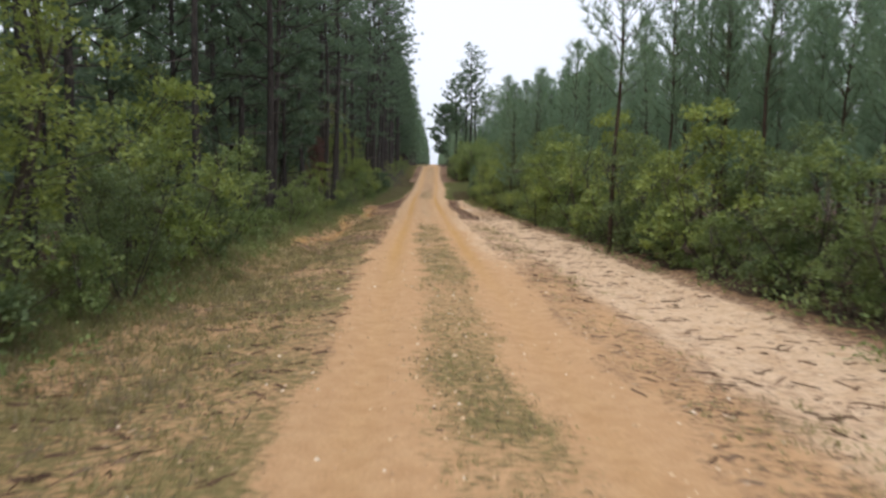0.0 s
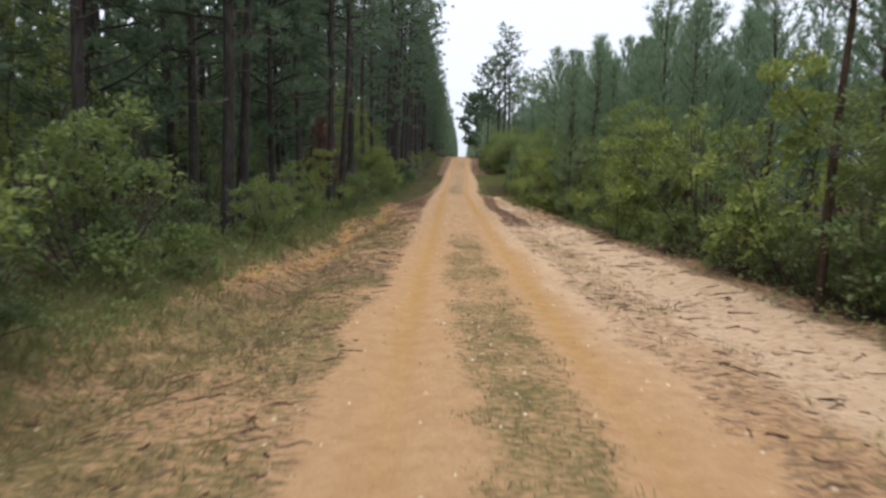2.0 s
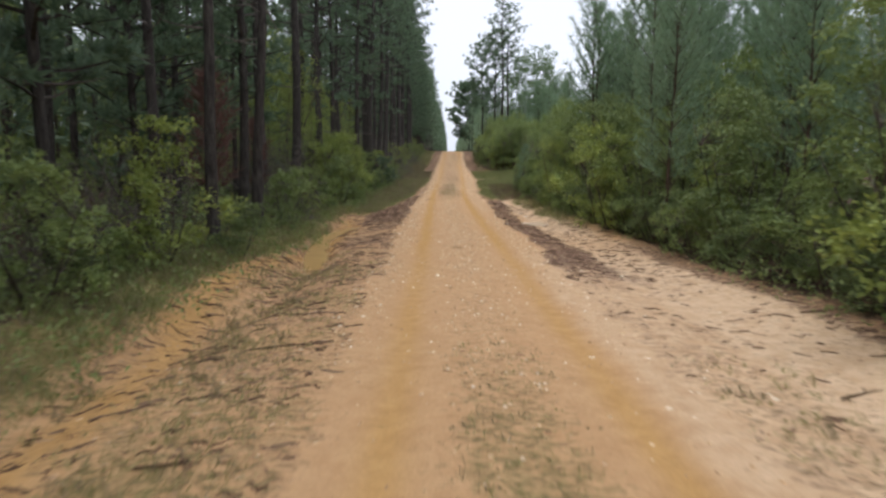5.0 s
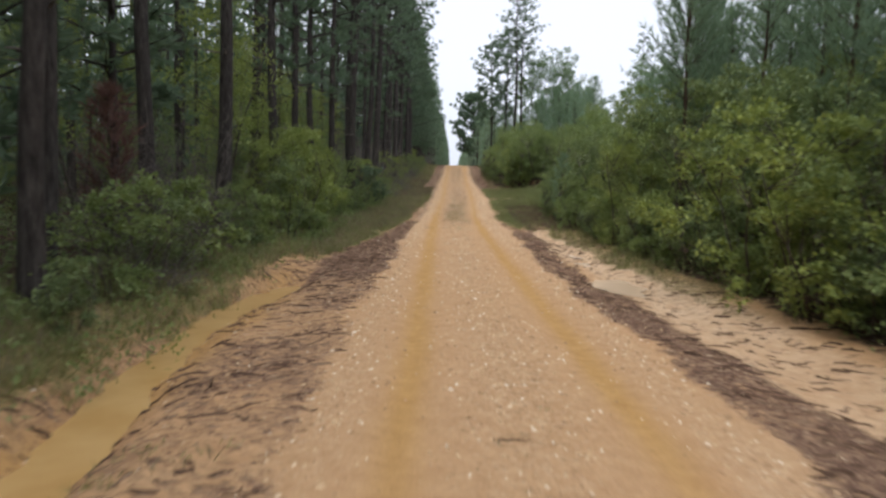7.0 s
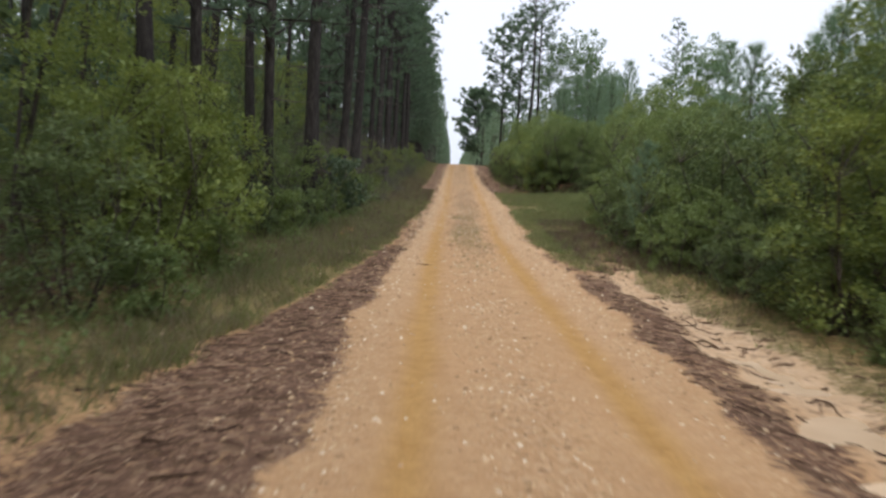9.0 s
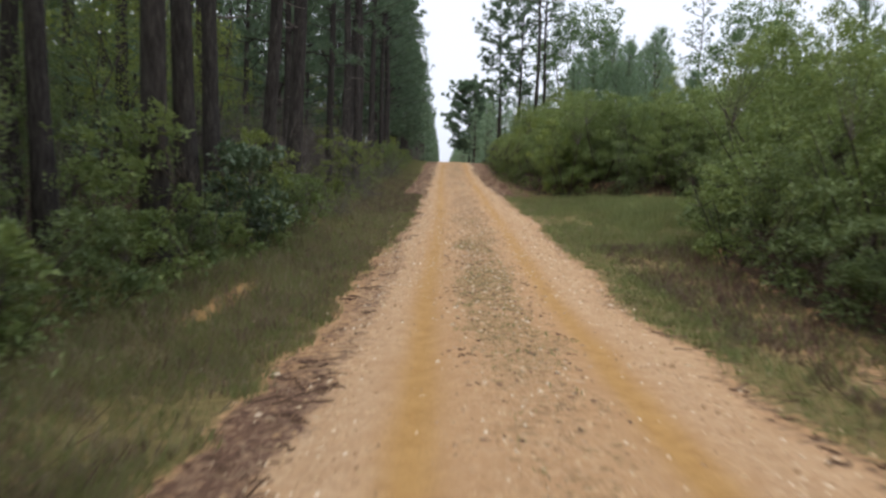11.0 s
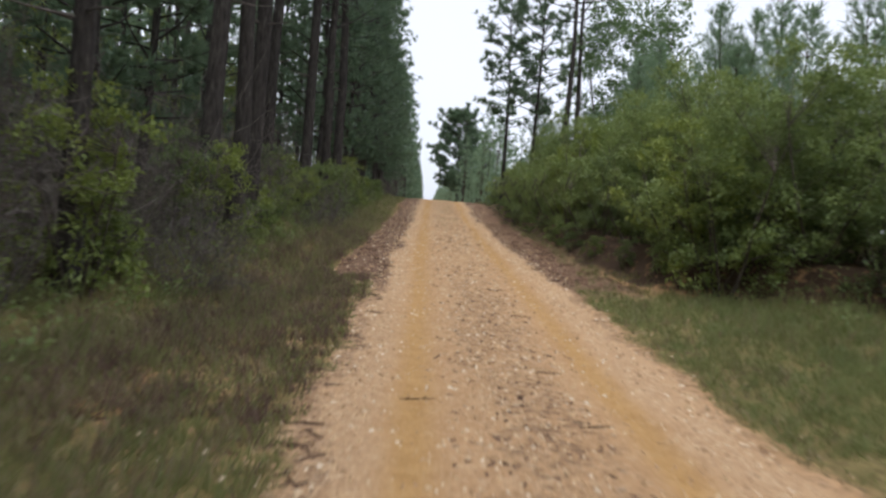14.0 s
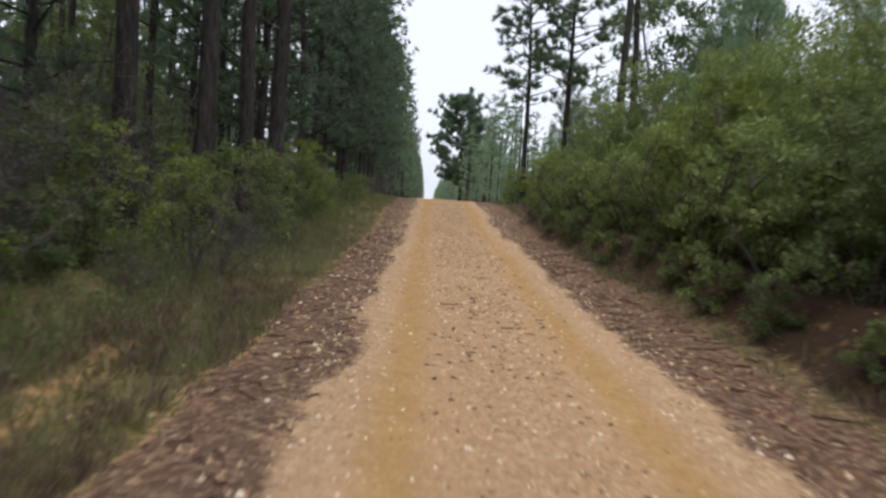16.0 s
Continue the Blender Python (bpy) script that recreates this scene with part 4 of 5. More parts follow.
for x, y, k, s in ((-6.4, 72.8, 2, 1.0), (-5.8, 74.6, 2, 0.9), (-5.2, 75.9, 2, 0.85), (-6.6, 75.9, 2, 1.1), (-5.9, 78.9, 2, 1.0), (-5.1, 77.5, 0, 1.1), (-5.0, 81.0, 0, 1.2), (-6.0, 81.5, 2, 1.0), (-6.9, 79.5, 2, 1.1), (-4.9, 82.8, 1, 1.0), (-5.3, 74.0, 0, 1.1), (-6.2, 84.2, 2, 0.8),
                   (-6.3, 46.2, 1, 1.1), (-6.0, 44.6, 1, 1.0), (-6.8, 45.6, 0, 1.1), (-4.9, 89.6, 0, 1.1), (-5.7, 90.6, 2, 0.9), (-5.4, 88.4, 1, 1.2), (-6.5, 91.0, 2, 1.0), (-5.6, 92.5, 0, 1.2), (-6.0, 30.0, 1, 0.9), (-6.4, 34.6, 0, 1.0), (-7.0, 37.6, 2, 0.8)):
    BRUSH.put(x, y, k, s)
# the wood's edge
for side in (-1, 1):
    y = -1.0
    while y < 124:
        y += rng.uniform(1.1, 1.9)
        if side > 0 and 63 < y < 83:
            continue
        u = (rng.uniform(4.4, 5.4) if y < 48 or side > 0 else rng.uniform(3.9, 5.0)) * side
        if side > 0:
            u += 0.9 if y < 37 else 0.1 if y < 80 else -0.3
        x = u + float(road_x(y))
        if free(x, y, 0.8):
            if side < 0 and 17 < y <= 40:
                SHRUB.put(x, y, rng.choice((0, 1, 3, 3)), rng.uniform(0.38, 0.62))
                continue
            if side < 0 and y > 40:
                if rng.random() < 0.3 or 73 < y < 92:
                    BRUSH.put(x, y, rng.randrange(2), rng.uniform(0.5, 0.9))
                else:
                    SHRUB.put(x, y, rng.choice((0, 1, 1, 3, 3)), rng.uniform(0.45, 0.75))
                continue
            SHRUB.put(x, y, rng.choice((0, 1, 1, 3, 3, 4)) if side < 0 else rng.choice((0, 1, 2, 4)), rng.uniform(0.5, 0.85) * (1.15 if side > 0 else 1))
n = 0
while n < 60:
    left = rng.random() < 0.6
    y = rng.uniform(-4, 125)
    x = float(road_x(y)) + (-rng.uniform(4.9, 13) if left else rng.uniform(5.2, 10) + (3 if 57 < y < 82 else 0))
    if free(x, y, 1.1):
        if left and y > 40 and rng.random() < 0.5:
            BRUSH.put(x, y, None, rng.uniform(0.6, 1.1))
        else:
            SHRUB.put(x, y, rng.choice((0, 1, 1, 3, 4)) if left else None, rng.uniform(0.5, 0.85))
    n += 1


# the closed wall of scrub behind the edge: y from, y to, distance from the road's middle, kind, sizes
for y0, y1, u0, kind, forms, s0, s1, gap in ((83, 104, 6.9, FINE, (0, 2, 0, 1), 0.78, 0.96, 1.9), (81, 116, 9.2, BROAD, (0, 2, 1), 0.74, 0.90, 2.0), (70, 118, 12.3, BROAD, (0, 2), 0.74, 0.90, 2.3), (38, 60, 8.4, BROAD, (0, 1, 2), 1.05, 1.22, 2.0), (42, 62, 10.6, BROAD, (0, 2), 1.15, 1.35, 2.4), (44, 60, 11.8, YOUNG, (0, 2), 1.05, 1.25, 1.9)):
    y = y0 + rng.uniform(0, 1)
    while y < y1:
        x = u0 + rng.uniform(-0.6, 0.6) + float(road_x(y))
        kind.put(x, y, rng.choice(forms), rng.uniform(s0, s1))
        spots.append((x, y))
        y += gap * rng.uniform(0.8, 1.25)
for x, y, kind, k, s in ((9.0, 55.0, YOUNG, 0, 0.9), (10.0, 57.5, YOUNG, 2, 0.85), (8.8, 59.5, YOUNG, 1, 0.95), (10.6, 61.0, YOUNG, 0, 0.95), (11.6, 63.0, YOUNG, 2, 0.85), (12.2, 66.0, YOUNG, 0, 0.9), (13.2, 69.0, YOUNG, 2, 0.85),
                         (8.2, 54.0, BROAD, 0, 1.05), (9.2, 57.0, BROAD, 2, 1.05), (10.2, 60.0, BROAD, 0, 1.1), (11.6, 65.0, BROAD, 2, 1.05), (8.5, 51.5, BROAD, 2, 1.0), (11.0, 62.5, BROAD, 0, 1.05), (12.8, 68.0, BROAD, 2, 1.05),
                         (11.2, 73.5, BROAD, 2, 1.1), (11.8, 75.8, BROAD, 0, 1.25), (11.0, 78.0, BROAD, 2, 1.12), (12.2, 80.5, BROAD, 2, 1.15), (11.2, 82.5, BROAD, 0, 1.15), (12.8, 77.0, BROAD, 0, 1.3), (13.4, 79.5, BROAD, 0, 1.3), (12.0, 74.2, YOUNG, 0, 0.95), (10.6, 84.8, BROAD, 2, 0.92),
                         (9.6, 95.5, BROAD, 2, 0.86), (10.4, 98.0, BROAD, 0, 0.94), (9.4, 100.5, BROAD, 2, 0.89), (11.2, 102.5, BROAD, 2, 0.90), (9.8, 104.5, BROAD, 0, 0.90), (8.8, 92.5, BROAD, 2, 0.78), (10.6, 94.0, YOUNG, 0, 0.9), (12.0, 101.0, BROAD, 0, 1.11), (11.0, 105.0, BROAD, 0, 1.07), (13.4, 103.5, BROAD, 0, 1.11), (10.2, 96.8, BROAD, 0, 0.98), (8.9, 98.8, BROAD, 0, 0.90), (12.6, 99.0, BROAD, 1, 1.23)):
    kind.put(x, y, k, s)
y = 69.0
while y < 108:
    x = float(road_x(y)) - rng.uniform(4.5, 5.4)
    if y < 72 or 93 < y or rng.random() < 0.3:
        SHRUB.put(x, y, rng.choice((0, 2, 4, 4, 0)), rng.uniform(0.6, 0.85))
    if rng.random() < 0.6:
        BRUSH.put(x - 0.5, y + 0.7, rng.choice((0, 1)), rng.uniform(0.7, 1.0))
    y += rng.uniform(1.6, 2.6)
# dark shrubs added in place of the deep shade under the trees
for x, y, k, s in ((7.4, 81.4, 4, 0.8), (8.4, 83.2, 4, 0.9), (6.9, 83.0, 1, 0.9), (9.6, 81.0, 4, 0.9), (5.6, 84.2, 1, 0.75), (7.6, 85.6, 4, 0.9)):
    SHRUB.put(x, y, k, s)


y = 4.0
while y < 62:
    SHRUB.put(float(THICKET(y)) + float(road_x(y)) + rng.uniform(0.35, 0.6), y, rng.choice((1, 1, 3, 0)), rng.uniform(0.45, 0.7))
    y += rng.uniform(1.2, 1.9)
y = 84.0
while y < 106:
    edge = float(THICKET(y)) + float(road_x(y))
    SHRUB.put(edge + rng.uniform(0.55, 0.8), y, rng.choice((0, 0, 4)), rng.uniform(0.62, 0.85))
    SHRUB.put(edge + rng.uniform(0.0, 0.25), y + 0.5, rng.choice((1, 3, 3)), rng.uniform(0.3, 0.48))
    FINE.put(edge + rng.uniform(1.9, 2.4), y + 0.6, rng.choice((0, 2)), rng.uniform(0.58, 0.74))
    y += rng.uniform(1.3, 1.9)
for x, y in ((5.3, 83.0), (6.8, 82.6), (8.3, 82.9), (9.8, 83.4), (11.4, 83.2), (12.9, 83.8)):
    FINE.put(x, y + rng.uniform(-0.2, 0.3), rng.choice((0, 2)), rng.uniform(0.6, 0.75))


def far_woods(name, spots_, height, mat, bark, label, broad=False, clumps=44, size=1.0):
    """Woods too deep or far to count: trunks and loose crowns in one mesh."""
    s = Soup()
    idx = []
    for x, y in spots_:
        h = height * rng.uniform(0.8, 1.1)
        z = on_ground(x, y)
        r = 0.14 * h / 18
        s.tube([Vector((x, y, z - 0.3)), Vector((x + rng.uniform(-0.2, 0.2), y, z + h * 0.5)), Vector((x + rng.uniform(-0.3, 0.3), y, z + h * 0.95))], [r, r * 0.75, r * 0.2], 5)
        idx += [1] * (len(s.f) - len(idx))
        for _ in range(clumps):
            f = rng.random()
            zz = z + h * ((0.05 if broad else 0.03) + (0.95 if broad else 0.97) * f)
            rad = (2.4 if not broad else 1.8) * h / 18 * (1.5 if broad else 1) * math.sin(math.pi * (0.25 + 0.7 * f)) * math.sqrt(rng.random())
            t = rng.uniform(0, 6.28)
            c = Vector((x + math.cos(t) * rad, y + math.sin(t) * rad, zz))
            for _ in range(5):
                d = (ball_dir() + Vector((0, 0, 0.4))).normalized()
                s.blade(c, d, rng.uniform(0.5, 0.95) * size, 0.26 * size)
        idx += [0] * (len(s.f) - len(idx))
    me = from_lists(name, [tuple(v) for v in s.v], s.f, [mat, bark], idx)
    return tagged(new(name, me), label, "woods", kind="stuff")


spots_l = [(-12.0 - 3.6 * r + rng.uniform(-1.0, 1.0), yy + rng.uniform(-1.4, 1.4)) for r in range(6) for yy in np.arange(-8, 150, 4.6)]
spots_l += [(float(road_x(yy)) - 5.4 - 3.4 * r + rng.uniform(-1.2, 1.0), yy + rng.uniform(-1.5, 1.5)) for r in range(4) for yy in np.arange(150, 620, 4.2)]
far_woods("far_woods", spots_l, 19.0, NEEDLE_TALL, BARK_PINE, "deep stand of tall dark pines", False, 56)
spots_n = [(17 + 3.6 * r + rng.uniform(-1, 1), yy + rng.uniform(-1, 1)) for r in range(3) for yy in np.arange(-8, 150, 4.2)]
far_woods("far_woods", [p for p in spots_n if p[1] < 58], 9.0, NEEDLE_YOUNG, BARK_YOUNG, "thick stand of young pines behind the thicket", True, 80, 0.5)
far_woods("far_scrub", [p for p in spots_n if p[1] >= 58], 5.6, LEAF_GREEN, BARK_OAK, "thick scrub behind the roadside thicket", True, 95, 0.5)
spots_r = [(28 + 4.0 * r + rng.uniform(-1, 1), yy + rng.uniform(-1, 1)) for r in range(3) for yy in np.arange(-8, 150, 4.5)]
spots_r += [(float(road_x(yy)) + 5.4 + 4.0 * r + rng.uniform(-1, 1), yy + rng.uniform(-1, 1)) for r in range(5) for yy in np.arange(128, 620, 5.0)]
far_woods("far_woods", spots_r, 9.5, NEEDLE_YOUNG, BARK_YOUNG, "dense far stand of young pines and scrub", True, 64, 0.62)


spots_o = [(side * (50 + 7.0 * r) + rng.uniform(-2, 2), yy + rng.uniform(-2, 2)) for side in (-1, 1) for r in range(6) for yy in np.arange(-90, 420, 7.0)]
far_woods("far_woods", spots_o, 15.0, NEEDLE_TALL, BARK_PINE, "pine forest stretching away on both sides", False, 20, 1.5)
spots_s = [(-17 - 3.4 * r + rng.uniform(-1, 1), yy + rng.uniform(-1, 1)) for r in range(4) for yy in np.arange(-4, 160, 3.0)]
far_woods("far_scrub", spots_s, 8.8, LEAF_DARK, BARK_OAK, "dark scrub deep among the pines", True, 50, 1.0)


# ---------------------------------------------------------------- grass, litter, stones
def scatter_grass(name, count, u0, u1, y0, y1, zone_power, mat, hmin, hmax, label, blades=6):
    s = Soup()
    uu = np.random.uniform(u0, u1, count * 6)
    yy = np.random.uniform(y0, y1, count * 6)
    g = zones(uu, yy)[0]
    keep = np.random.rand(len(uu)) < np.clip((g - 0.15) * 1.25, 0, 1) ** zone_power
    keep &= np.random.rand(len(uu)) < step(0.30, 0.62, fbm(uu, yy, 1.4, 71)) + 0.22
    uu, yy = uu[keep][:count], yy[keep][:count]
    zz, xx = land(uu, yy), uu + road_x(yy)
    for x, y, z, u in zip(xx, yy, zz, uu):
        if abs(u) < 1.6 and rng.random() < 0.6:
            continue
        h = rng.uniform(hmin, hmax) * (0.3 if abs(u) < 1.7 else min(1.6, 0.55 + 0.35 * (abs(u) - 1.7)))
        for _ in range(blades):
            d = Vector((rng.gauss(0, 0.45), rng.gauss(0, 0.45), 1)).normalized()
            s.blade(Vector((x + rng.gauss(0, 0.05), y + rng.gauss(0, 0.05), z - 0.01)), d, h * rng.uniform(0.6, 1.2), 0.013, 1.2 if rng.random() < 0.5 else 0.0)
    return tagged(new(name, s.mesh(name, mat)), label, "grass", kind="stuff")


scatter_grass("verge_grass", 7000, -4.3, -1.6, 47, 101, 0.7, GRASS_GREEN, 0.10, 0.30, "rank green grass along the verge", 5)
scatter_grass("edge_grass", 4500, -6.5, -3.8, 0, 46, 1.0, GRASS_GREEN, 0.10, 0.26, "tufts of green grass at the wood's edge")
scatter_grass("grass", 11000, -6.5, 10, 46, 125, 1.0, GRASS_GREEN, 0.12, 0.30, "tufts of green roadside grass")
scatter_grass("dry_verge_grass", 4000, -4.2, -2.0, 46, 101, 0.7, GRASS_DRY, 0.14, 0.36, "dry straw-coloured verge grass", 5)
scatter_grass("dry_grass", 7000, -5, 6, 0, 125, 0.8, GRASS_DRY, 0.08, 0.26, "thin dry straw-coloured grass")
scatter_grass("tall_grass", 1900, 4.2, 8.6, 72, 78.5, 0.6, GRASS_MEADOW, 0.20, 0.36, "mound of tall rank grass and weeds", 9)
scatter_grass("meadow_grass", 7000, 1.9, 10, 57, 83, 1.0, GRASS_MEADOW, 0.10, 0.24, "thick green grass in the clearing")
scatter_grass("dead_weeds", 600, -4.4, -1.7, 56, 100, 0.8, GRASS_BROWN, 0.16, 0.40, "brown dead weeds in the verge grass", 7)
scatter_grass("dead_weeds", 1100, -3.8, -1.7, 76, 92, 0.8, GRASS_BROWN, 0.12, 0.34, "dark brown weeds on the sloping verge", 8)
scatter_grass("dead_weeds", 900, 2.6, 4.6, 57, 69, 0.8, GRASS_BROWN, 0.12, 0.30, "brown weeds at the foot of the thicket", 7)


scatter_grass("dry_strip_grass", 1900, -0.7, 0.85, 1, 76, 1.0, GRASS_DRY, 0.12, 0.24, "dry flattened straw between the wheel ruts", 6)
scatter_grass("strip_grass", 1800, -0.7, 0.85, 1, 76, 1.0, GRASS_OLIVE, 0.12, 0.26, "low worn grass between the wheel ruts", 6)
scatter_grass("worn_verge_grass", 5200, -4.3, 2.9, 1, 40, 0.8, GRASS_OLIVE, 0.07, 0.15, "short trampled olive grass on the sandy verge", 6)


def drifts(name, count, label):
    """Thin wavering ridges of washed-up pine needles that lie across the slope."""
    s = Soup()
    ys = np.random.uniform(1.5, 100, count * 12)
    side = np.random.rand(len(ys)) < 0.55
    a, b = np.where(side, LANE_LEFT(ys), LANE_RIGHT(ys)), np.where(side, -4.1, np.minimum(THICKET(ys), 4.8))
    us = a + (b - a) * np.random.rand(len(ys))
    z = zones(us, ys)
    keep = np.random.rand(len(ys)) < (fbm(us, ys, 0.8, 97) - 0.15) * 1.6 * (0.10 + z[1] + 0.25 * z[3]) * (1 - 0.85 * z[0]) * np.where(ys < 60, np.where(side | (ys > 33), 1.0, 0.45), 0.5)
    us, ys, n = us[keep][:count, None], ys[keep][:count, None], 6
    m = len(us)
    f = np.linspace(0, 1, n)[None, :]
    length = np.random.uniform(0.06, 0.26, (m, 1)) * np.where(np.random.rand(m, 1) < 0.10, 1.6, 1)
    wide, t, sway = np.random.uniform(0.010, 0.030, (m, 1)), np.random.normal(0, 0.45, (m, 1)), np.random.uniform(-0.06, 0.06, (m, 1))
    uu = us + (f - 0.5) * length * np.cos(t) + np.random.uniform(-0.01, 0.01, (m, n))
    yy = ys + (f - 0.5) * length * np.sin(t) + sway * np.sin(f * 6.0) + np.random.uniform(-0.012, 0.012, (m, n))
    ww = wide * (0.25 + np.sin(np.pi * (0.06 + 0.88 * f))) * np.random.uniform(0.7, 1.2, (m, n))
    xx, gg = uu + road_x(yy), land(uu, yy)
    for r in range(m):
        k = len(s.v)
        for x, y, g, w in zip(xx[r], yy[r], gg[r], ww[r]):
            s.v += [(x, y - w, g - 0.004), (x, y, g + 0.35 * w + 0.006), (x, y + w, g - 0.004)]
        for q in range(k, k + 3 * n - 3, 3):
            s.f += [(q, q + 3, q + 4, q + 1), (q + 1, q + 4, q + 5, q + 2)]
    return tagged(new(name, s.mesh(name, DRIFT)), label, "litter", kind="stuff")


drifts("needle_drifts", 4200, "dark wavering drifts of washed-up pine needles")


def weeds(name, count, label):
    """Low leafy herbs where the verge meets the wood."""
    s = Soup()
    for _ in range(count):
        y = rng.uniform(0, 120)
        side = -1 if rng.random() < 0.62 else 1
        if side > 0 and 58 < y < 80:
            continue
        u = side * rng.uniform(3.7 if side < 0 else 4.2, 6.2)
        x = u + float(road_x(y))
        p, h = Vector((x, y, on_ground(x, y))), rng.uniform(0.15, 0.55)
        for _ in range(16):
            o = Vector((rng.gauss(0, 0.12), rng.gauss(0, 0.12), h * rng.random()))
            d = (Vector((o.x * 3, o.y * 3, 0.5)) + ball_dir() * 0.7).normalized()
            s.leaf(p + o, d, Vector((rng.uniform(-0.4, 0.4), rng.uniform(-0.4, 0.4), 1)), rng.uniform(0.05, 0.11), rng.uniform(0.02, 0.05))
    return tagged(new(name, s.mesh(name, LEAF_GREEN)), label, "weeds", kind="stuff")


weeds("weeds", 3200, "low green weeds along the wood's edge")


def undergrowth(name, count, label):
    """Dark low plants between the trunks."""
    s = Soup()
    for _ in range(count):
        y, side = rng.uniform(-2, 125), rng.choice((-1, -1, 1))
        x = float(road_x(y)) + side * rng.uniform(5.8, 13.0)
        if side > 0 and 58 < y < 84 and x < 10:
            continue
        p, h = Vector((x, y, on_ground(x, y))), rng.uniform(0.25, 0.9)
        for _ in range(14):
            o = Vector((rng.gauss(0, 0.25), rng.gauss(0, 0.25), h * rng.random()))
            d = (Vector((o.x * 2, o.y * 2, 0.4)) + ball_dir() * 0.7).normalized()
            s.leaf(p + o, d, Vector((rng.uniform(-0.4, 0.4), rng.uniform(-0.4, 0.4), 1)), rng.uniform(0.10, 0.20), rng.uniform(0.05, 0.09))
    return tagged(new(name, s.mesh(name, LEAF_DARK)), label, "undergrowth", kind="stuff")


undergrowth("undergrowth", 3600, "dark low undergrowth between the trunks")


def chips(name, count, mat, pick, size, label, category, flat=0.35):
    """Loose pieces strewn where pick() allows: small uneven lumps or strips."""
    s = Soup()
    uu = np.random.uniform(-4.6, 4.8, count * 8)
    yy = np.random.uniform(0, 112, count * 8) 
    keep = np.random.rand(len(uu)) < pick(uu, yy)
    uu, yy = uu[keep][:count], yy[keep][:count]
    zz, xx = land(uu, yy), uu + road_x(yy)
    for x, y, z in zip(xx, yy, zz):
        a, b, c = size(rng)
        t = rng.gauss(0, 0.6)
        ex, ey = Vector((math.cos(t), math.sin(t), 0)), Vector((-math.sin(t), math.cos(t), 0))
        p, k = Vector((x, y, z)), len(s.v)
        j = lambda: rng.uniform(0.6, 1.1)
        s.v += [p - ex * a * j() - ey * b * 0.3, p - ey * b * j(), p + ex * a * j() + ey * b * 0.2, p + ey * b * j(),
                p + Vector((0, 0, c * j())) - ex * a * 0.4, p + Vector((0, 0, c * j())) + ex * a * 0.4]
        s.f += [(k, k + 1, k + 4), (k + 1, k + 5, k + 4), (k + 1, k + 2, k + 5), (k + 2, k + 3, k + 5), (k + 3, k + 4, k + 5), (k + 3, k, k + 4)]
    return tagged(new(name, s.mesh(name, mat)), label, category, kind="stuff")


def pebble_size(r):
    a = r.uniform(0.010, 0.026) * (1.6 if r.random() < 0.08 else 1)
    return a, a * 0.8, a * 0.8


def bark_size(r):
    return r.uniform(0.02, 0.07), r.uniform(0.007, 0.018), r.uniform(0.004, 0.010)


chips("pebbles", 24000, PEBBLE, lambda u, y: zones(u, y)[5] * 0.8 + 0.03, pebble_size, "pale gravel and pebbles on the track", "gravel")
chips("stones", 900, PEBBLE, lambda u, y: band(np.abs(u), 1.5, 2.3, 0.2) * step(40, 70, y), lambda r: (r.uniform(0.02, 0.045), r.uniform(0.015, 0.035), r.uniform(0.015, 0.03)), "pale stones along the edge of the track", "stones")
chips("leaf_litter", 19000, LITTER, lambda u, y: np.clip((zones(u, y)[1] - 0.12) * (0.12 + 1.1 * step(1.35, 1.75, np.abs(u))) + 0.2 * zones(u, y)[3] * (1 - step(14, 22, y)) + 0.006, 0, 1), bark_size, "strips of bark and fallen leaves", "litter")

chips("fallen_leaves", 7000, LITTER, lambda u, y: band(u, -0.62, 0.75, 0.15) * step(56, 63, y) * np.clip((fbm(u, y, 0.9, 67) - 0.3) * 2.2, 0, 1), lambda r: (r.uniform(0.02, 0.055), r.uniform(0.012, 0.03), r.uniform(0.006, 0.016)), "fallen leaves and bark flakes among the gravel", "litter")
chips("verge_stones", 1500, PEBBLE, lambda u, y: band(u, -3.0, -1.4, 0.2) * step(62, 70, y) * 0.5, lambda r: (r.uniform(0.02, 0.05), r.uniform(0.015, 0.04), r.uniform(0.015, 0.035)), "pale stones scattered in the verge grass", "stones")


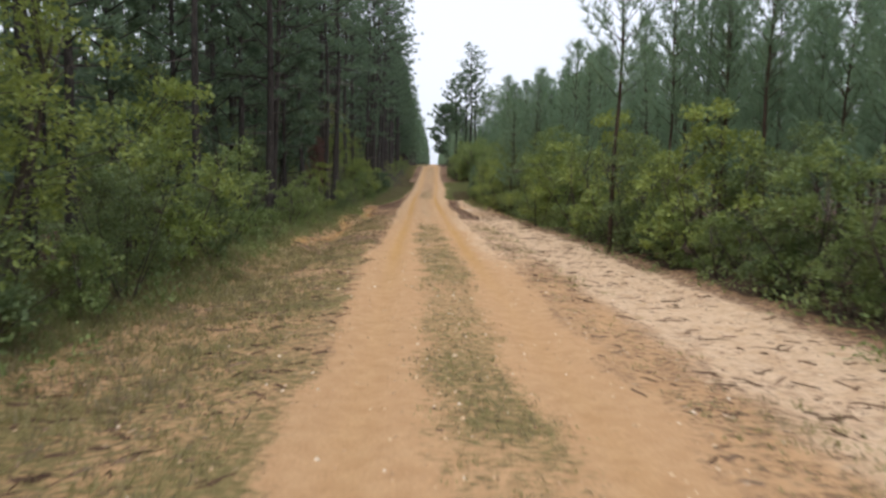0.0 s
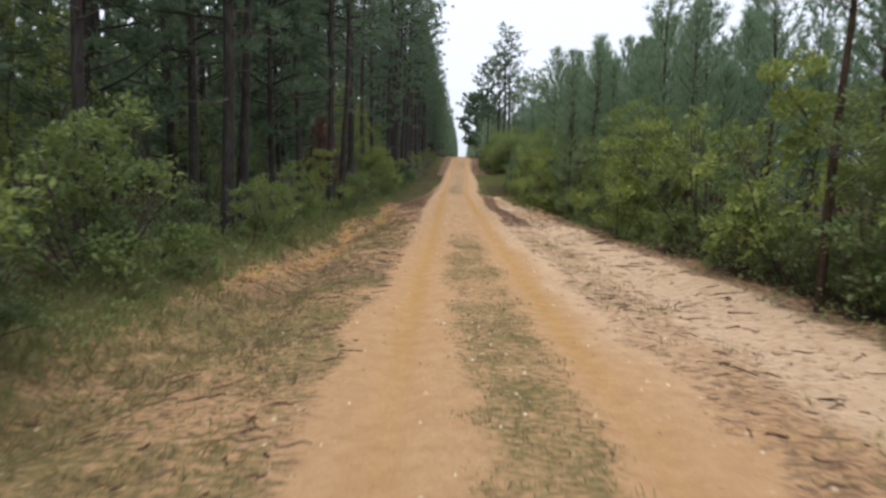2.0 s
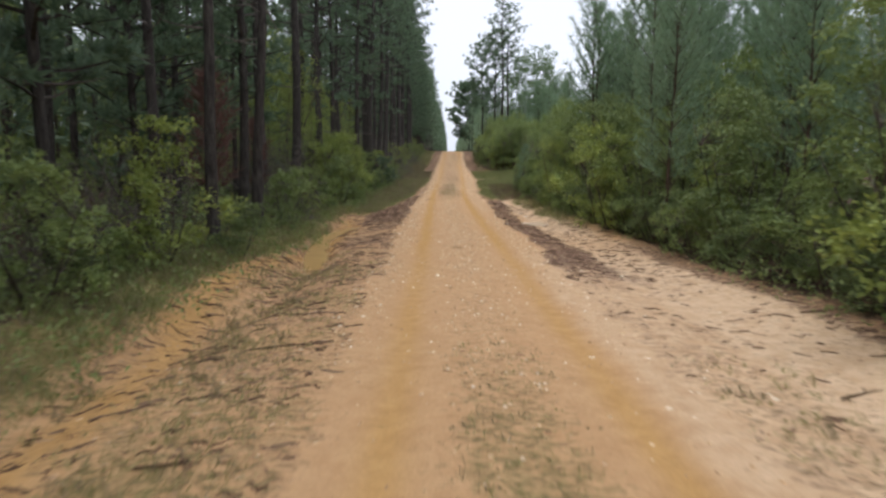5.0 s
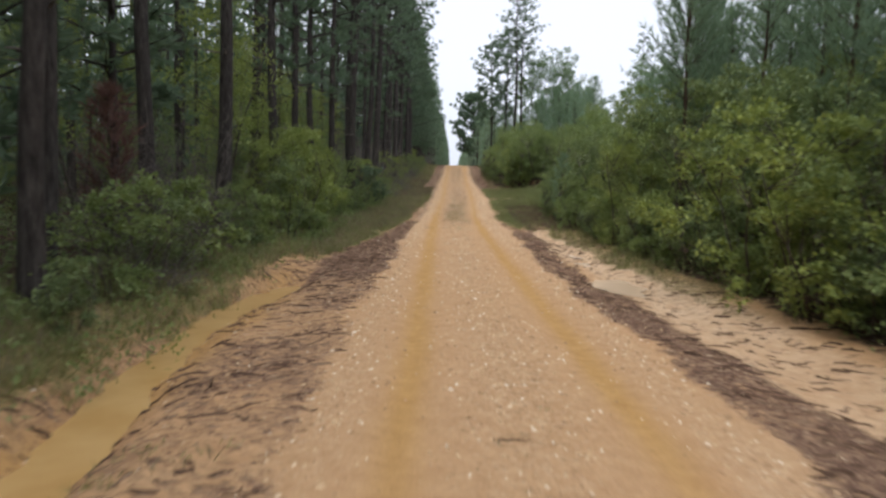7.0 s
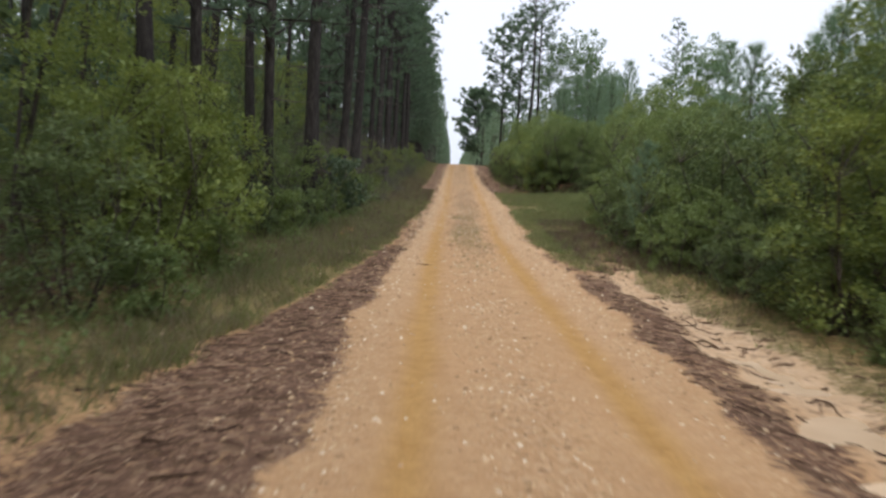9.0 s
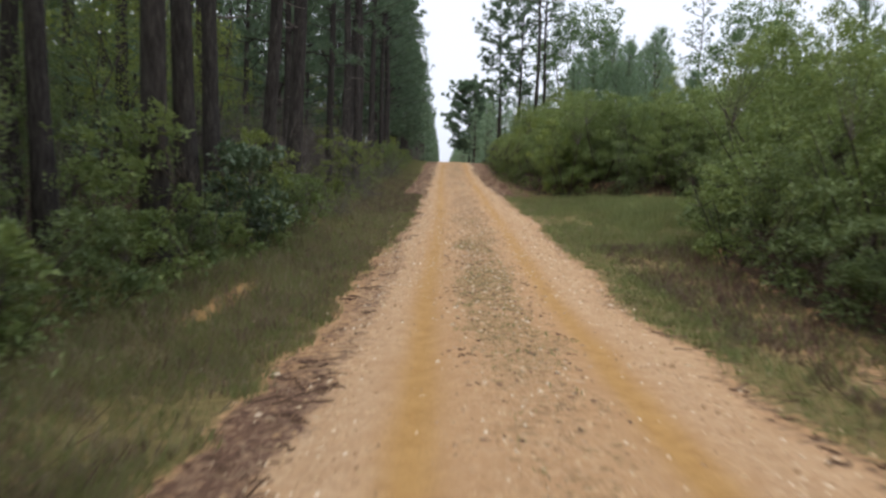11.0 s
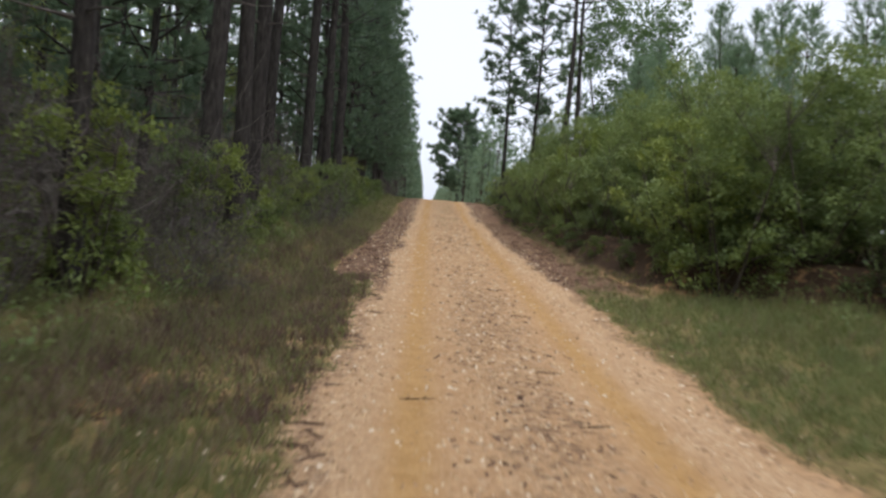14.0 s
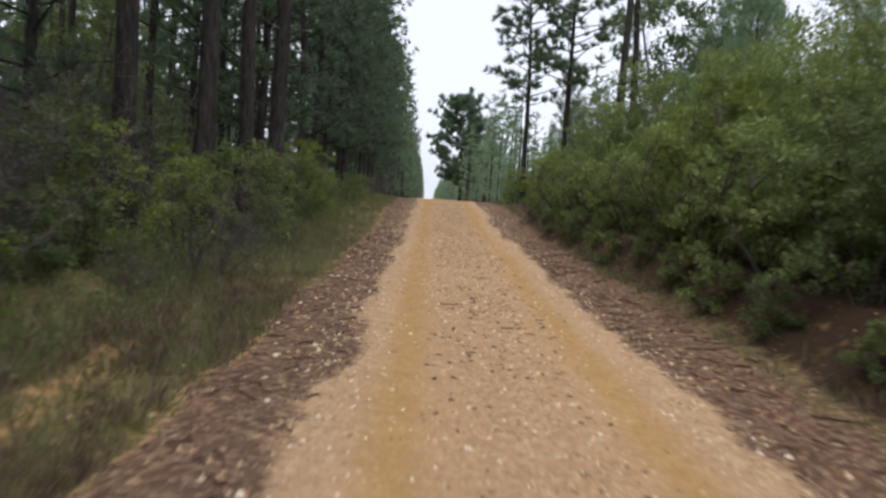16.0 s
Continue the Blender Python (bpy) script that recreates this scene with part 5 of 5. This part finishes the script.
def stick(length, girth):
    ob = new("stick")
    s = Soup()
    line = bent_line(Vector((-length / 2, 0, girth * 0.6)), Vector((1, 0, 0)), length, 5, 0.16)
    for p in line:
        p.z = girth * 0.6 + abs(p.z - girth * 0.6) * 0.2
    s.tube(line, [girth, girth * 0.95, girth * 0.85, girth * 0.75, girth * 0.6, girth * 0.3], 5)
    k = line[3]
    s.tube([k, k + Vector((length * 0.12, length * 0.1, girth)), k + Vector((length * 0.2, length * 0.2, girth * 0.5))], [girth * 0.5, girth * 0.4, girth * 0.2], 4)
    part("branch", s, STICK_BARK, ob)
    return ob


STICKS = Kind([stick(0.7, 0.016), stick(0.45, 0.012), stick(1.1, 0.024)], "fallen dead pine stick lying on the sand", "stick", "sticks on the ground")
for _ in range(70):
    y = rng.uniform(5, 105)
    u = rng.choice((rng.uniform(-4, -1.8), rng.uniform(1.8, 4.2), rng.uniform(2.2, 4.2)))
    STICKS.put(u + float(road_x(y)), y, rng.choice((0, 1, 1)), rng.uniform(0.6, 1.1), rng.gauss(0, 35))
for x, y, turn in ((4.3, 27.4, 35), (4.0, 25.6, -20), (4.6, 30.2, 10), (3.7, 22.5, -8), (4.4, 19.0, 15), (-3.4, 30.5, 25), (4.5, 41.0, -15)):
    STICKS.put(x, y, 2, rng.uniform(0.6, 0.85), turn)
for x, y, k, turn in ((3.33, 27.3, 2, 25), (4.16, 27.0, 2, -6), (4.16, 23.8, 1, -10), (4.70, 25.8, 0, 5), (-0.15, 76.8, 0, 8), (1.11, 77.7, 1, 0), (1.21, 76.3, 1, 10), (1.16, 82.4, 1, 0), (1.26, 80.4, 1, -5), (-3.23, 79.5, 2, 10), (-3.75, 47.4, 0, 20), (-0.80, 56.8, 1, 0), (1.11, 93.0, 1, 0), (0.53, 90.7, 1, 5), (1.18, 89.5, 1, 0), (-3.37, 35.3, 0, 15), (0.13, 36.8, 1, 0), (3.20, 14.0, 0, 0), (4.10, 13.1, 0, 5), (3.55, 7.9, 0, 0)):
    STICKS.put(x, y, k, rng.uniform(0.6, 0.9), turn)

# tall trees that rise over the scrub past the clearing
for x, y, kind, k, s in ((14.2, 98.7, YOUNG, 2, 1.05), (13.2, 102.6, YOUNG, 2, 1.0), (15.4, 100.2, YOUNG, 1, 1.1), (13.0, 92.4, UNDER, 0, 0.85), (18.2, 94.0, OAK, 0, 0.8)):
    kind.put(x, y, k, s)
